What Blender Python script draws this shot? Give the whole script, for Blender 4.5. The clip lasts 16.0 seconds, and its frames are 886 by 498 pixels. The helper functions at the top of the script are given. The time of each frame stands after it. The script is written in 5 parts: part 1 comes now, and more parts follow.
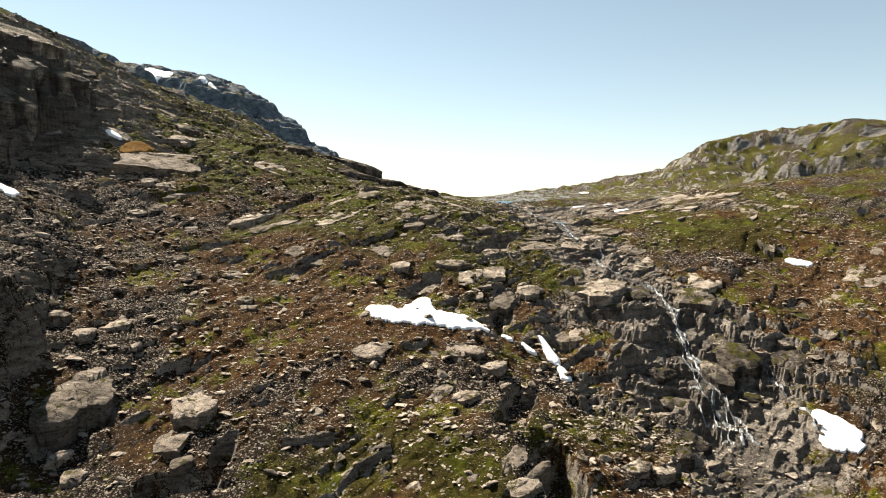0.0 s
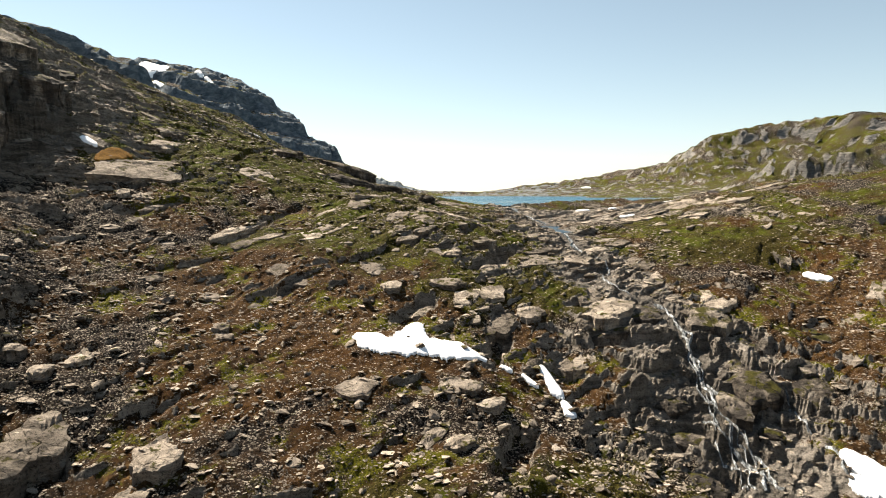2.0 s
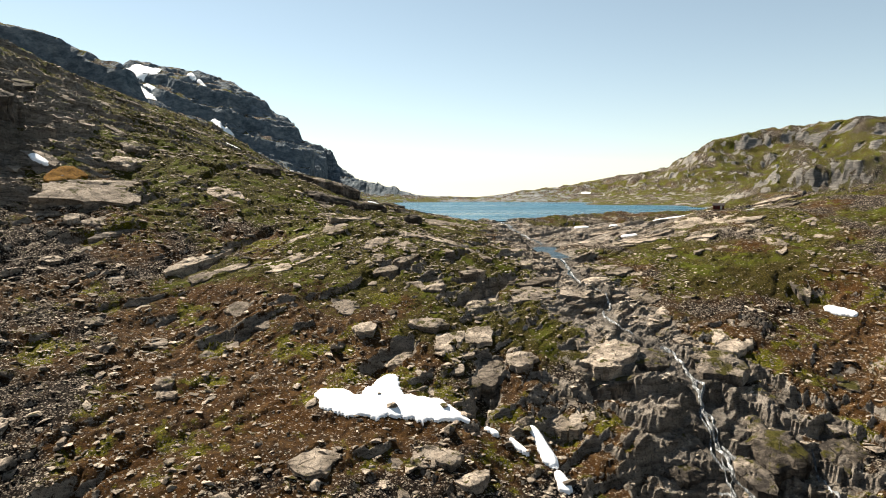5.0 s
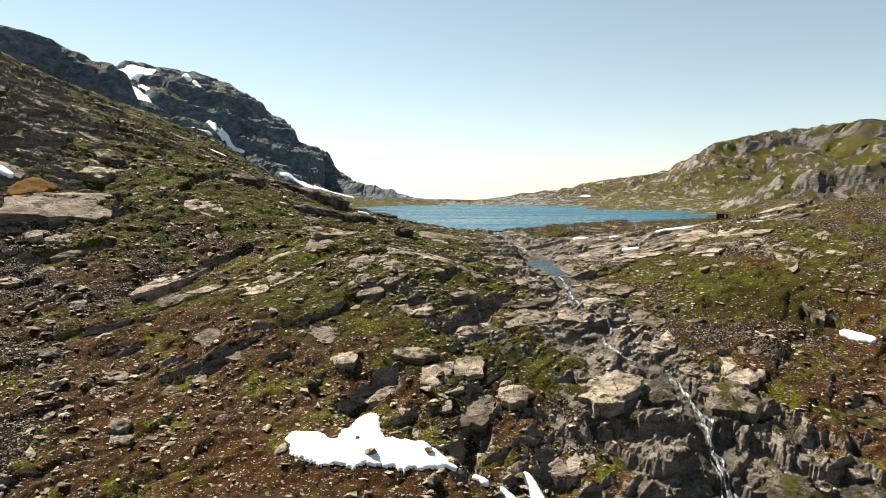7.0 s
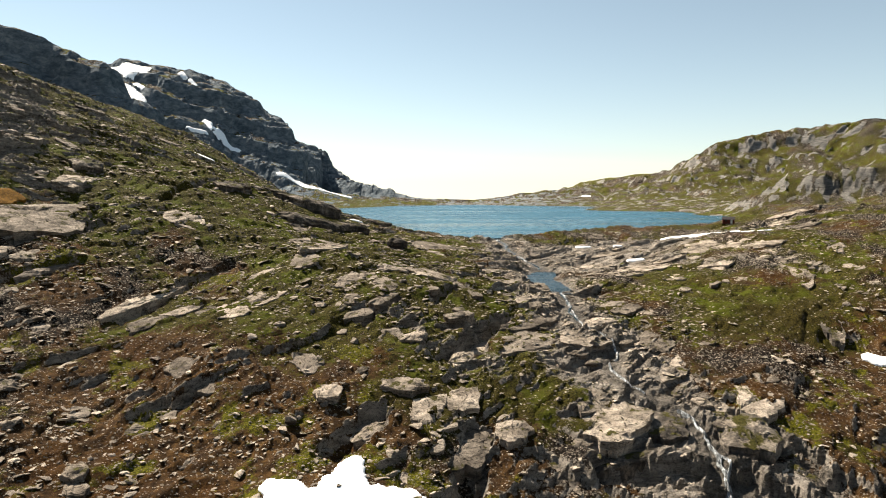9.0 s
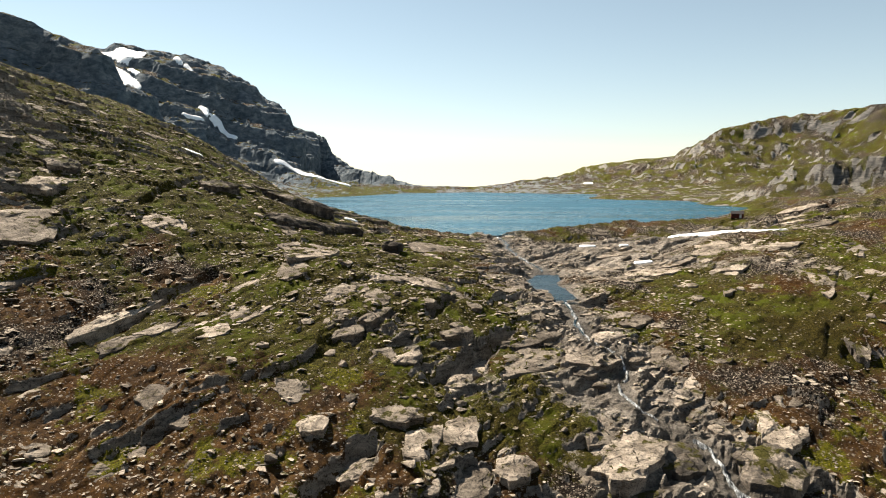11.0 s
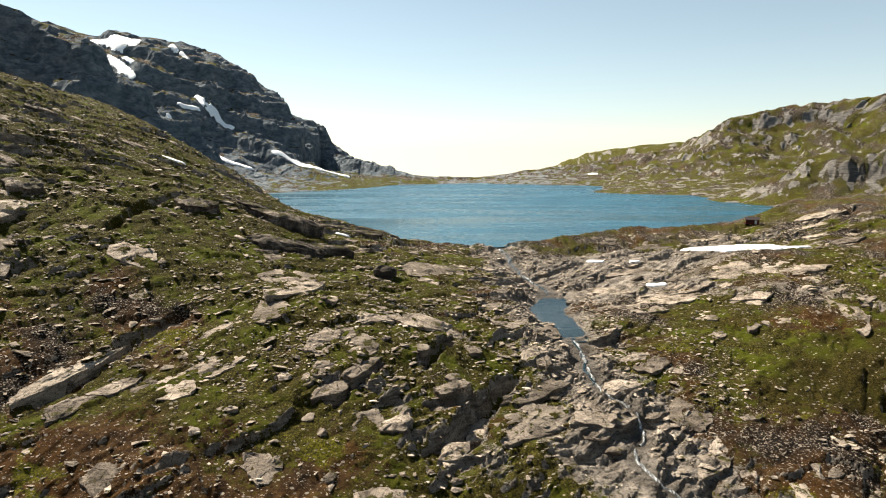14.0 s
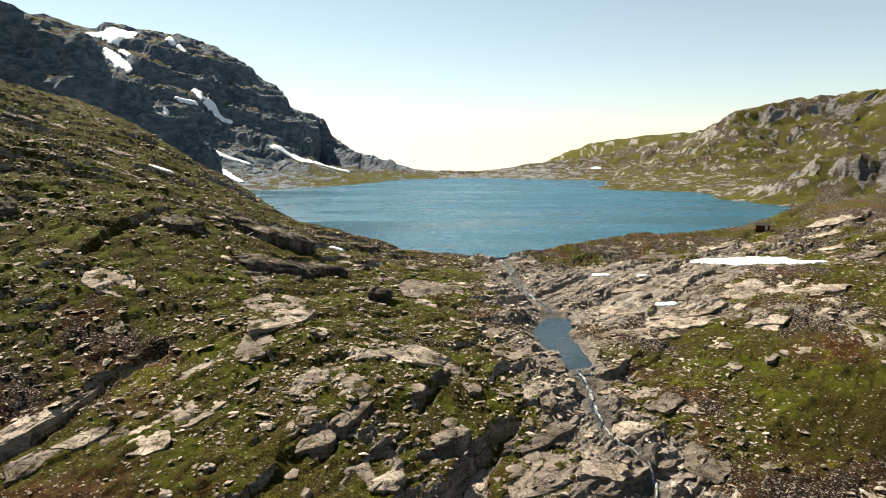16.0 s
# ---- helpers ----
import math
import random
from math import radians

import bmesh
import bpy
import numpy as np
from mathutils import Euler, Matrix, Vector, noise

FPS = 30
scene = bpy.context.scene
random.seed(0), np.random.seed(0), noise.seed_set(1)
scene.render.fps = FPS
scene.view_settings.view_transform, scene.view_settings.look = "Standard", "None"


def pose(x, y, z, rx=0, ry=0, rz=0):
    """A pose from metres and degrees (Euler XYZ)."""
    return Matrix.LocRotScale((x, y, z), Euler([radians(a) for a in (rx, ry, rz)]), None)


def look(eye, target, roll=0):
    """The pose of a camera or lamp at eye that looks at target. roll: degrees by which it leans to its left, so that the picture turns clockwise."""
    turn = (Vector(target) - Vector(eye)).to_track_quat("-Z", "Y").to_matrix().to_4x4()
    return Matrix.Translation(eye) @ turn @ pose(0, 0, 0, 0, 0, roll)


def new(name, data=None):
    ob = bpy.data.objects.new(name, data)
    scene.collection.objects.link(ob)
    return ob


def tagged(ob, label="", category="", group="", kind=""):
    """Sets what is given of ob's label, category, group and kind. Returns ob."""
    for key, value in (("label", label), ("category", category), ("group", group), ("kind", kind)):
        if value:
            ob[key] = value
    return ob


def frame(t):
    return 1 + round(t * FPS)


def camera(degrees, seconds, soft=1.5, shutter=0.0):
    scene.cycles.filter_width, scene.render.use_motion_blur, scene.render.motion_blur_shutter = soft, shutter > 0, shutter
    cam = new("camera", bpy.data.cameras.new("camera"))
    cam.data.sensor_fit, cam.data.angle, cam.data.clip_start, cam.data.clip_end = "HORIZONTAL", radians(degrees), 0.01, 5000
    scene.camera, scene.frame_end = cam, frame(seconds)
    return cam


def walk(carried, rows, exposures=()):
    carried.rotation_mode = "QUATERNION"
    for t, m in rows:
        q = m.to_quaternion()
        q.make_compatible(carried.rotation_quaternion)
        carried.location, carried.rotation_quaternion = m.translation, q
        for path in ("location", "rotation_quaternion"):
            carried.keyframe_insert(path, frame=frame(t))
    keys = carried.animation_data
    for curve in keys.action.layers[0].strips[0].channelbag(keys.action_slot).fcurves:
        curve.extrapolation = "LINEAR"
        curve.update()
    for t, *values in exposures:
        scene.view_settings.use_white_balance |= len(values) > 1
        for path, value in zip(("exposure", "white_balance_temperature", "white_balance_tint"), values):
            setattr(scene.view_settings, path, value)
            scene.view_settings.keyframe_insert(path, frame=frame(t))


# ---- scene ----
cam = camera(67.1, 16.0, soft=1.0)
METRES, EYE, TILT, LEAN, TURN = 100.0, 1.0, -4.2, 0.0, 0.0
ROWS = [
    (0.0, 0.0, 0.0, 0.0, -0.0, 0.0, -0.0),
    (0.5, 0.003, 0.0287, 0.016, 0.04, -0.43, 0.04),
    (1.0, 0.0068, 0.0601, 0.0332, 0.07, -0.73, 0.08),
    (1.5, 0.0111, 0.0889, 0.0482, 0.1, -0.76, 0.12),
    (2.0, 0.0167, 0.1205, 0.0627, 0.12, -0.73, 0.13),
    (2.5, 0.0231, 0.1498, 0.076, 0.13, -0.72, 0.13),
    (3.0, 0.0299, 0.1812, 0.0893, 0.12, -0.69, 0.13),
    (3.5, 0.036, 0.2099, 0.101, 0.12, -0.68, 0.12),
    (4.0, 0.0433, 0.2404, 0.1129, 0.12, -0.65, 0.12),
    (6.5, 0.0761, 0.3787, 0.1692, 0.09, -0.64, -0.01),
    (7.0, 0.0811, 0.4069, 0.1804, 0.08, -0.63, -0.04),
    (7.5, 0.0852, 0.4323, 0.1904, 0.07, -0.64, -0.05),
    (8.0, 0.0884, 0.4599, 0.2015, 0.06, -0.69, -0.06),
    (8.5, 0.0909, 0.4851, 0.2115, 0.05, -0.76, -0.07),
    (9.0, 0.0934, 0.5125, 0.2238, 0.06, -0.86, -0.1),
    (11.5, 0.1041, 0.6462, 0.2935, 0.17, -2.59, -0.04),
    (12.0, 0.1063, 0.6734, 0.3101, 0.21, -2.83, -0.03),
    (12.5, 0.1084, 0.6985, 0.3259, 0.23, -3.0, -0.03),
    (13.0, 0.1114, 0.7251, 0.3443, 0.28, -3.23, -0.04),
    (13.5, 0.1138, 0.7497, 0.3616, 0.31, -3.42, -0.06),
    (14.0, 0.1165, 0.7764, 0.3802, 0.36, -3.64, -0.06),
    (14.5, 0.1189, 0.8006, 0.3974, 0.41, -3.84, -0.04),
    (15.0, 0.1211, 0.8268, 0.4164, 0.46, -4.08, -0.03),
    (15.5, 0.1228, 0.8508, 0.4339, 0.49, -4.34, -0.03),
    (16.0, 0.1255, 0.8764, 0.4523, 0.53, -4.57, 0.01),
]
LEVEL = pose(0, 0, EYE, TILT, LEAN, TURN)
walk(cam, [(t, LEVEL @ pose(METRES * x, METRES * y, METRES * z, 90 + pitch, roll, yaw)) for t, x, y, z, yaw, pitch, roll in ROWS],
     [(0.0, 1.78), (4.0, 1.74), (7.0, 1.68), (16.0, 1.65)])

# ---- daylight: clear sky, sun ahead to the left, high over the mountain ----
SUN_AZIMUTH, SUN_HEIGHT = -48.0, 48.5
scene.view_settings.use_white_balance = True
scene.view_settings.white_balance_temperature = 7080
scene.view_settings.white_balance_tint = 10
sky = bpy.data.worlds.new("sky")
scene.world = sky
sky.use_nodes = True
sn = sky.node_tree.nodes
sn.clear()
sky_out = sn.new("ShaderNodeOutputWorld")
sky_bg = sn.new("ShaderNodeBackground")
sky_tex = sn.new("ShaderNodeTexSky")
sky_tex.sky_type = 'NISHITA'
sky_tex.sun_disc = False
sky_tex.sun_elevation = radians(SUN_HEIGHT)
sky_tex.sun_rotation = radians(SUN_AZIMUTH % 360)
sky_tex.altitude = 1200
sky_tex.air_density = 1.0
sky_tex.dust_density = 0.12
sky_tex.ozone_density = 1.2
sky_bg.inputs["Strength"].default_value = 0.0445
# below the horizon the haze goes on in the horizon's colour
sky_co = sn.new("ShaderNodeTexCoord")
sky_up = sn.new("ShaderNodeVectorMath")
sky_up.operation = 'MAXIMUM'
sky_up.inputs[1].default_value = (-2.0, -2.0, 0.012)
sky.node_tree.links.new(sky_co.outputs["Generated"], sky_up.inputs[0])
sky.node_tree.links.new(sky_up.outputs[0], sky_tex.inputs["Vector"])
# thin summer haze pales the blue
sky_pale = sn.new("ShaderNodeHueSaturation")
sky_pale.inputs["Hue"].default_value = 0.484
sky_pale.inputs["Saturation"].default_value = 0.78
sky.node_tree.links.new(sky_tex.outputs[0], sky_pale.inputs["Color"])
sky.node_tree.links.new(sky_pale.outputs[0], sky_bg.inputs["Color"])
sky.node_tree.links.new(sky_bg.outputs[0], sky_out.inputs["Surface"])

sun = new("sun", bpy.data.lights.new("sun", 'SUN'))
sun.data.energy = 5.0
sun.data.angle = radians(0.53)
sun.data.color = (1.0, 0.94, 0.85)
sa, sh = radians(SUN_AZIMUTH), radians(SUN_HEIGHT)
sun.matrix_world = look((0, 0, 400), (-math.sin(sa) * math.cos(sh), -math.cos(sa) * math.cos(sh), 400 - math.sin(sh)))

# ---- shape of the land ----
def hash01(ix, iy, seed):
    """Numbers from 0 to 1 that depend on whole cells alone."""
    h = (ix.astype(np.int64) * 374761393 + iy.astype(np.int64) * 668265263 + seed * 974634777) & 0x7FFFFFFF
    h = ((h ^ (h >> 13)) * 1274126177) & 0x7FFFFFFF
    h = ((h ^ (h >> 16)) * 974711) & 0x7FFFFFFF
    return (h ^ (h >> 11)).astype(np.float64) % 100003 / 100003.0


def grain(x, y, size, seed=0):
    """Smooth noise from -1 to 1 with features of that many metres."""
    x, y = np.asarray(x, float) / size, np.asarray(y, float) / size
    ix, iy = np.floor(x), np.floor(y)
    fx, fy = x - ix, y - iy
    total = 0.0
    for dx in (0, 1):
        for dy in (0, 1):
            a = hash01(ix + dx, iy + dy, seed) * 2 * math.pi
            g = np.cos(a) * (fx - dx) + np.sin(a) * (fy - dy)
            wx = fx if dx else 1 - fx
            wy = fy if dy else 1 - fy
            total = total + g * (wx ** 3 * (wx * (wx * 6 - 15) + 10)) * (wy ** 3 * (wy * (wy * 6 - 15) + 10))
    return total * 1.5


def fractal(x, y, size, octaves, seed=0, gain=0.5):
    total, amp = 0.0, 1.0
    for k in range(octaves):
        total = total + amp * grain(x, y, size, seed + 17 * k)
        size, amp = size / 2.03, amp * gain
    return total


def ease(a, b, v):
    t = np.clip((v - a) / (b - a), 0, 1)
    return t * t * (3 - 2 * t)


def along(x, y, pts):
    """Distance to a line of points (x, y, value ...), and the values at the nearest place on it."""
    best, values = np.full(np.shape(x), 1e9), [np.zeros(np.shape(x)) for _ in pts[0][2:]]
    for a, b in zip(pts[:-1], pts[1:]):
        ux, uy = b[0] - a[0], b[1] - a[1]
        t = np.clip(((x - a[0]) * ux + (y - a[1]) * uy) / (ux * ux + uy * uy), 0, 1)
        d = np.hypot(x - a[0] - t * ux, y - a[1] - t * uy)
        near = d < best
        best = np.where(near, d, best)
        values = [np.where(near, p + (q - p) * t, v) for p, q, v in zip(a[2:], b[2:], values)]
    return (best, *values)


def blocks(x, y, size, seed, lean=0.5):
    """Broken rock: cells with a height and a tilt of their own, drawn out along the beds; about -1 to 1."""
    u, v = (x * 0.69 + y * 0.72) / (size * 1.55), (x * 0.72 - y * 0.69) / size
    iu, iv = np.floor(u), np.floor(v)
    best, out = np.full(np.shape(u), 1e9), np.zeros(np.shape(u))
    for du in (-1, 0, 1):
        for dv in (-1, 0, 1):
            cu, cv = iu + du, iv + dv
            pu, pv = u - cu - hash01(cu, cv, seed), v - cv - hash01(cu, cv, seed + 1)
            d = pu * pu + pv * pv
            h = hash01(cu, cv, seed + 2)
            z = (h - 0.5) * 1.2 + lean * (pu * (hash01(cu, cv, seed + 3) - 0.5) * 2 + pv * (0.5 + hash01(cu, cv, seed + 4)))
            near = d < best
            best, out = np.where(near, d, best), np.where(near, z, out)
    return out


def only(share, make, *grids):
    """The share times what make gives, worked out only where the share counts."""
    out, on = np.zeros(np.shape(share)), share > 0.004
    if np.any(on):
        out[on] = share[on] * make(*[g[on] for g in grids])
    return out


def ridge(x, y, pts, reach, floor=-9.0):
    """A mountain back whose flanks fall off over that reach."""
    d, h = along(x, y, pts)
    return floor + (h - floor) * np.exp(-(np.sqrt(d * d + 16) - 4) / reach)


def massif(x, y, pts, slope, floor=-9.0):
    """A mountain back with even flanks of that slope."""
    d, h = along(x, y, pts)
    return np.maximum(h - slope * (np.sqrt(d * d + 64) - 8), floor)


# broad slope of the valley step: powers of x and of y, and their share
SLOPE = (
    (0, 0, -4.58), (0, 1, 28.33), (0, 2, -23.54), (0, 3, -5.85), (0, 4, 6.09), (1, 0, -20.12), (1, 1, -6.22), (1, 2, 1.22),
    (1, 3, -4.14), (2, 0, 33.04), (2, 1, 9.43), (2, 2, -4.39), (3, 0, -7.75), (3, 1, 7.03), (4, 0, -4.08))
# swells and hollows on it: x, y, radius, height
SWELLS = (
    (0, 185, 28, 5.2), (60, 115, 28, -9.0), (50, 275, 28, -5.8), (-60, 95, 20, -5.1), (-80, 175, 28, -5.0), (100, 175, 20, -4.6),
    (-20, 215, 20, 4.5), (-10, 135, 20, 4.2), (10, 105, 14, 5.6), (-90, 295, 28, 2.2), (-110, 185, 20, -4.2), (-50, 205, 14, -2.7),
    (-90, 225, 20, -3.4), (100, 195, 14, -3.4), (30, 175, 14, 1.8), (-30, 115, 14, 2.0), (90, 135, 28, -4.2), (30, 135, 14, -2.3),
    (-60, 235, 20, 3.0), (0, 215, 20, 2.8), (-30, 175, 14, 2.6), (-50, 165, 14, -1.9),
    (-190, 330, 45, -9.0), (102, 277, 13, 3.2), (122, 268, 14, 2.0), (-195, 395, 38, -17.0), (-95, 383, 18, -4.0), (-52, 356, 14, -4.0), (-100, 345, 26, 6.0), (-52, 268, 20, 4.6), (-146, 236, 18, -5.0), (-78, 136, 12, -3.5), (46, 158, 8, 3.0),
)
SHORE = ((-260, 390, 3), (-150, 392, 3), (-105, 388, 3), (-78, 366, 3), (-32, 347, 2.5), (0, 338, 0.9), (31, 331, -0.5), (60, 352, 1.2), (87, 376, 1.8),
         (129, 388, 2.4), (170, 412, 3.2), (205, 440, 6), (260, 470, 14))
MOUNTAIN = ((-900, 900, 305), (-576, 1000, 222), (-510, 1003, 212), (-452, 1005, 202), (-393, 1000, 197), (-365, 1002, 197), (-337, 1004, 190), (-296, 1010, 174),
            (-269, 1012, 152), (-252, 1040, 140), (-232, 1052, 102), (-217, 1072, 90), (-198, 1112, 88), (-165, 1105, 66), (-128, 1070, 35), (-91, 1030, 25),
            (-60, 1010, 15), (-14, 1000, 9), (62, 1005, 5))
BUTTRESS = ((-700, 600, 300), (-480, 640, 205), (-368, 690, 160), (-331, 690, 145), (-303, 690, 137), (-283, 690, 113), (-259, 690, 97), (-242, 692, 73),
            (-215, 695, 56), (-204, 698, 44), (-196, 700, 20), (-190, 702, 2))
APRON = ((-270, 790, 40), (-210, 850, 36), (-150, 905, 26), (-105, 945, 16), (-60, 968, 9), (0, 985, 7))
HILL = ((40, 1010, 4), (108, 1025, 12), (168, 1035, 20), (243, 1040, 32), (300, 1025, 44), (332, 1008, 53), (366, 945, 80), (421, 950, 95), (500, 935, 107),
        (560, 910, 110), (700, 850, 112), (1000, 700, 130))
BACK_HILL = ((330, 2400, -20), (400, 2400, 15), (470, 2400, 42), (552, 2400, 62), (674, 2400, 76), (795, 2400, 86), (900, 2420, 84), (1200, 2500, 70))
CLIFF = ((243, 606, 5), (258, 594, 12), (275, 584, 20), (310, 566, 32), (350, 552, 42), (480, 545, 60), (700, 560, 80))
PLATEAU = ((150, 300, 9), (209, 352, 15), (255, 425, 17), (340, 490, 26), (480, 500, 36))
# the stream: x, y, bed, half width
STREAM = ((31, 336, -1.0, 2.5), (33, 318, -1.5, 2.2), (33, 300, -2.5, 2.0), (35.5, 286, -4.3, 2.2), (41, 278, -6.2, 2.5), (41, 267, -7.8, 5.0),
          (38, 254, -7.9, 7.0), (38.5, 243, -7.9, 7.0), (40.5, 231, -7.9, 5.2), (39.5, 225, -6.9, 3.2), (40.5, 219, -8.6, 3.0), (40.5, 211, -10, 2.4), (41, 204, -12, 2.0), (45.5, 199, -13.4, 1.8),
          (47, 194, -15, 1.8), (42.5, 186, -16.8, 1.8), (45, 180.5, -18.5, 1.8), (53, 174, -21.4, 2.0), (56.5, 168, -24, 2.2), (56.5, 163, -26.6, 2.4),
          (56, 157, -29.6, 2.6), (55.5, 150, -33.4, 2.8), (56.5, 143, -37.6, 3.0), (57.5, 136.5, -42.4, 3.4), (59, 131, -45.6, 3.6),
          (58, 122, -48.8, 3.2), (52, 105, -53, 3))


def brook(x, y):
    """Distance to the stream, its bed and its half width, worked out near it alone."""
    x, y = np.asarray(x, float), np.asarray(y, float)
    d, h, w = np.full(x.shape, 999.0), np.zeros(x.shape), np.ones(x.shape)
    box = (x > -10) & (x < 105) & (y > 70) & (y < 380)
    if np.any(box):
        d[box], h[box], w[box] = along(x[box], y[box], STREAM)
    return d, h, w


# clefts in the rock: depth, half width, and their line
CLEFTS = (
    (3, 1.5, (-54.8, 184.5), (-52.0, 188.4), (-50.0, 194.3), (-47.8, 205.3), (-41.4, 212.2)),
    (2.5, 1.4, (7.2, 201.5), (12.0, 213.3)),
    (4, 2.2, (23.1, 203.7), (18.6, 193.7), (13.8, 182.9)),
    (2, 1.2, (-7.8, 187.3), (-1.1, 196.8)),
    (2.5, 1.3, (9.5, 189.5), (16.3, 195.0)),
    (3, 2, (-35.6, 255.1), (-26.4, 268.3)),
    (2.5, 1.8, (-67.0, 236.4), (-66.8, 247.7), (-64.1, 268.6), (-57.5, 274.9)),
    (3.5, 2.6, (41.5, 135.2), (49.0, 133.4), (58.3, 133.5)),
    (3, 2.4, (-1.9, 163.4), (-7.8, 154.1)),
    (3, 2, (15.3, 161.9), (10.8, 144.0)))
MORE_CLEFTS = (
    (3.2, 2.6, (15.4, 126.7), (11.5, 110.1)),
    (7, 3.6, (17.0, 106), (19.5, 98)),
    (3, 1.8, (-44.4, 96.3), (-40.5, 98.2), (-35.0, 97.7), (-35.3, 104.0)),
    (2.5, 1.8, (-63.9, 103.2), (-57.2, 109.6)),
    (2.2, 1.3, (-82.8, 186.1), (-71.8, 196.8)),
    (2.2, 1.3, (-84.8, 199.7), (-73.4, 217.9)),
    (1.4, 2.2, (97.1, 203.3), (103.2, 201.3)),
    (2.5, 1.3, (68.7, 170.8), (75.3, 166.0)),
    (3.5, 1.9, (35.4, 158.2), (44.1, 158.1), (53.1, 158.8)),
    (1.8, 0.9, (55.2, 175.2), (64.5, 174.9)))



# snow lies in smooth hollows: label, then discs of x, y, radius
NEAR_SNOW = (
    ("melting snow patch lying in a hollow of brown heath", (-15.4, 144.0, 1.6), (-13.7, 142.9, 2.6), (-10.6, 141.6, 2.4), (-7.0, 141.9, 2.7), (-4.4, 151.6, 1.3), (-4.1, 148.0, 1.7),
     (-3.2, 143.8, 3.2), (1.3, 144.6, 3.3), (5.3, 145.2, 2.5), (8.6, 145.1, 1.1), (11.0, 144.9, 0.7)),
    ("thin snow remnant between rocks in a gully", (13.2, 143.6, 0.6), (14.4, 142.9, 0.7)),
    ("thin snow remnant between rocks in a gully", (17.4, 142.4, 0.5), (18.6, 141.2, 0.75), (19.6, 140.6, 0.5)),
    ("narrow snow remnant in a dark rocky gully", (21.6, 146.2, 0.9), (22.6, 144.0, 1.2), (23.4, 141.6, 1.4), (23.7, 140.4, 1.3)),
    ("small snow remnant in a dark rocky gully", (25.0, 138.2, 0.9), (25.3, 136.0, 1.3)),
    ("rounded old snow patch below the rock wall", (76.2, 132.0, 1.7), (77.2, 130.4, 2.2), (78.6, 127.8, 3.0), (78.0, 126.0, 2.6), (75.4, 125.9, 2.4)),
    ("thin snow remnant on reddish heath", (102.6, 196.9, 1.2), (104.7, 195.2, 1.3), (106.7, 193.6, 0.9)),
    ("shaded snow patch in the scree under the crag", (-104.0, 211.2, 1.6), (-101.7, 211.0, 1.2)),
    ("small snow remnant at the foot of the crag", (-106.0, 160.2, 1.4), (-103.6, 159.9, 1.7), (-102.6, 158.6, 1.1)),
    ("long white snow bank below the lake shore", (99.2, 320.5, 2.6), (103.4, 311.5, 5.2), (108.4, 306.4, 6.6), (113.2, 300.6, 6.0), (116.4, 294.6, 4.6), (120.6, 289.4, 2.8), (123.5, 287.4, 1.4)),
    ("small snow patch on the bare rock sill", (60.9, 307.4, 1.2), (62.6, 306.3, 1.4), (64.3, 305.4, 0.9)),
    ("small snow patch on the bare rock sill", (70.6, 271.0, 1.0), (73.5, 269.6, 1.2)),
    ("small snow patch on the bare rock sill", (73.1, 300.2, 0.8), (75.2, 300.2, 0.6)),
    ("small snow patch among dark shore rocks", (-23.6, 295.4, 1.0), (-20.8, 294.4, 0.8)),
    ("narrow snow strip on the grassy slope", (-86.4, 313.4, 0.9), (-84.0, 316.0, 1.0), (-82.2, 318.4, 0.8)))

FAR_SNOW = (
    ("snowfield on the mountain top", (-445.1, 974.3, 7.5), (-431.5, 979.4, 9.5), (-413.3, 973.2, 10.5), (-397.0, 972.5, 9)),
    ("small snow patch near the mountain top", (-346.3, 976.3, 4.4), (-340.7, 972.6, 3.4)),
    ("narrow snow strip below the summit", (-332.4, 969.4, 3.2), (-323.8, 964.4, 2.8)),
    ("snow gully high on the mountain", (-415.8, 946.4, 3.2), (-399.9, 932.4, 4.2), (-386.1, 920.3, 5), (-370.5, 907.9, 4)),
    ("small snow patch beside a gully", (-393.1, 941.5, 3.7), (-380.9, 931.8, 2.7)),
    ("snow gully on the mountain face", (-295.4, 915.4, 3.6), (-285.3, 905.8, 4.4), (-272.4, 908.1, 5.2), (-252.6, 905.8, 3.8)),
    ("thin snow streak on the mountain face", (-304.1, 881.3, 2.8), (-285.6, 890.5, 2.8)),
    ("small snow patch on the mountain face", (-306.8, 852.8, 3.4), (-302.0, 846.0, 3.0)),
    ("snow strip at the foot of the cliffs", (-192.8, 873.5, 3.4), (-172.5, 877.8, 4.2), (-154.0, 883.2, 5), (-131.0, 884.5, 3.6), (-109.3, 893.1, 3.4)),
    ("snow strip at the foot of the cliffs", (-240.0, 812.0, 3.0), (-225.1, 806.7, 3.4), (-201.5, 807.3, 3.4)),
    ("snow strip at the foot of the cliffs", (-216.0, 766.0, 3.4), (-207.5, 757.4, 4), (-188.5, 735.8, 3.0)))


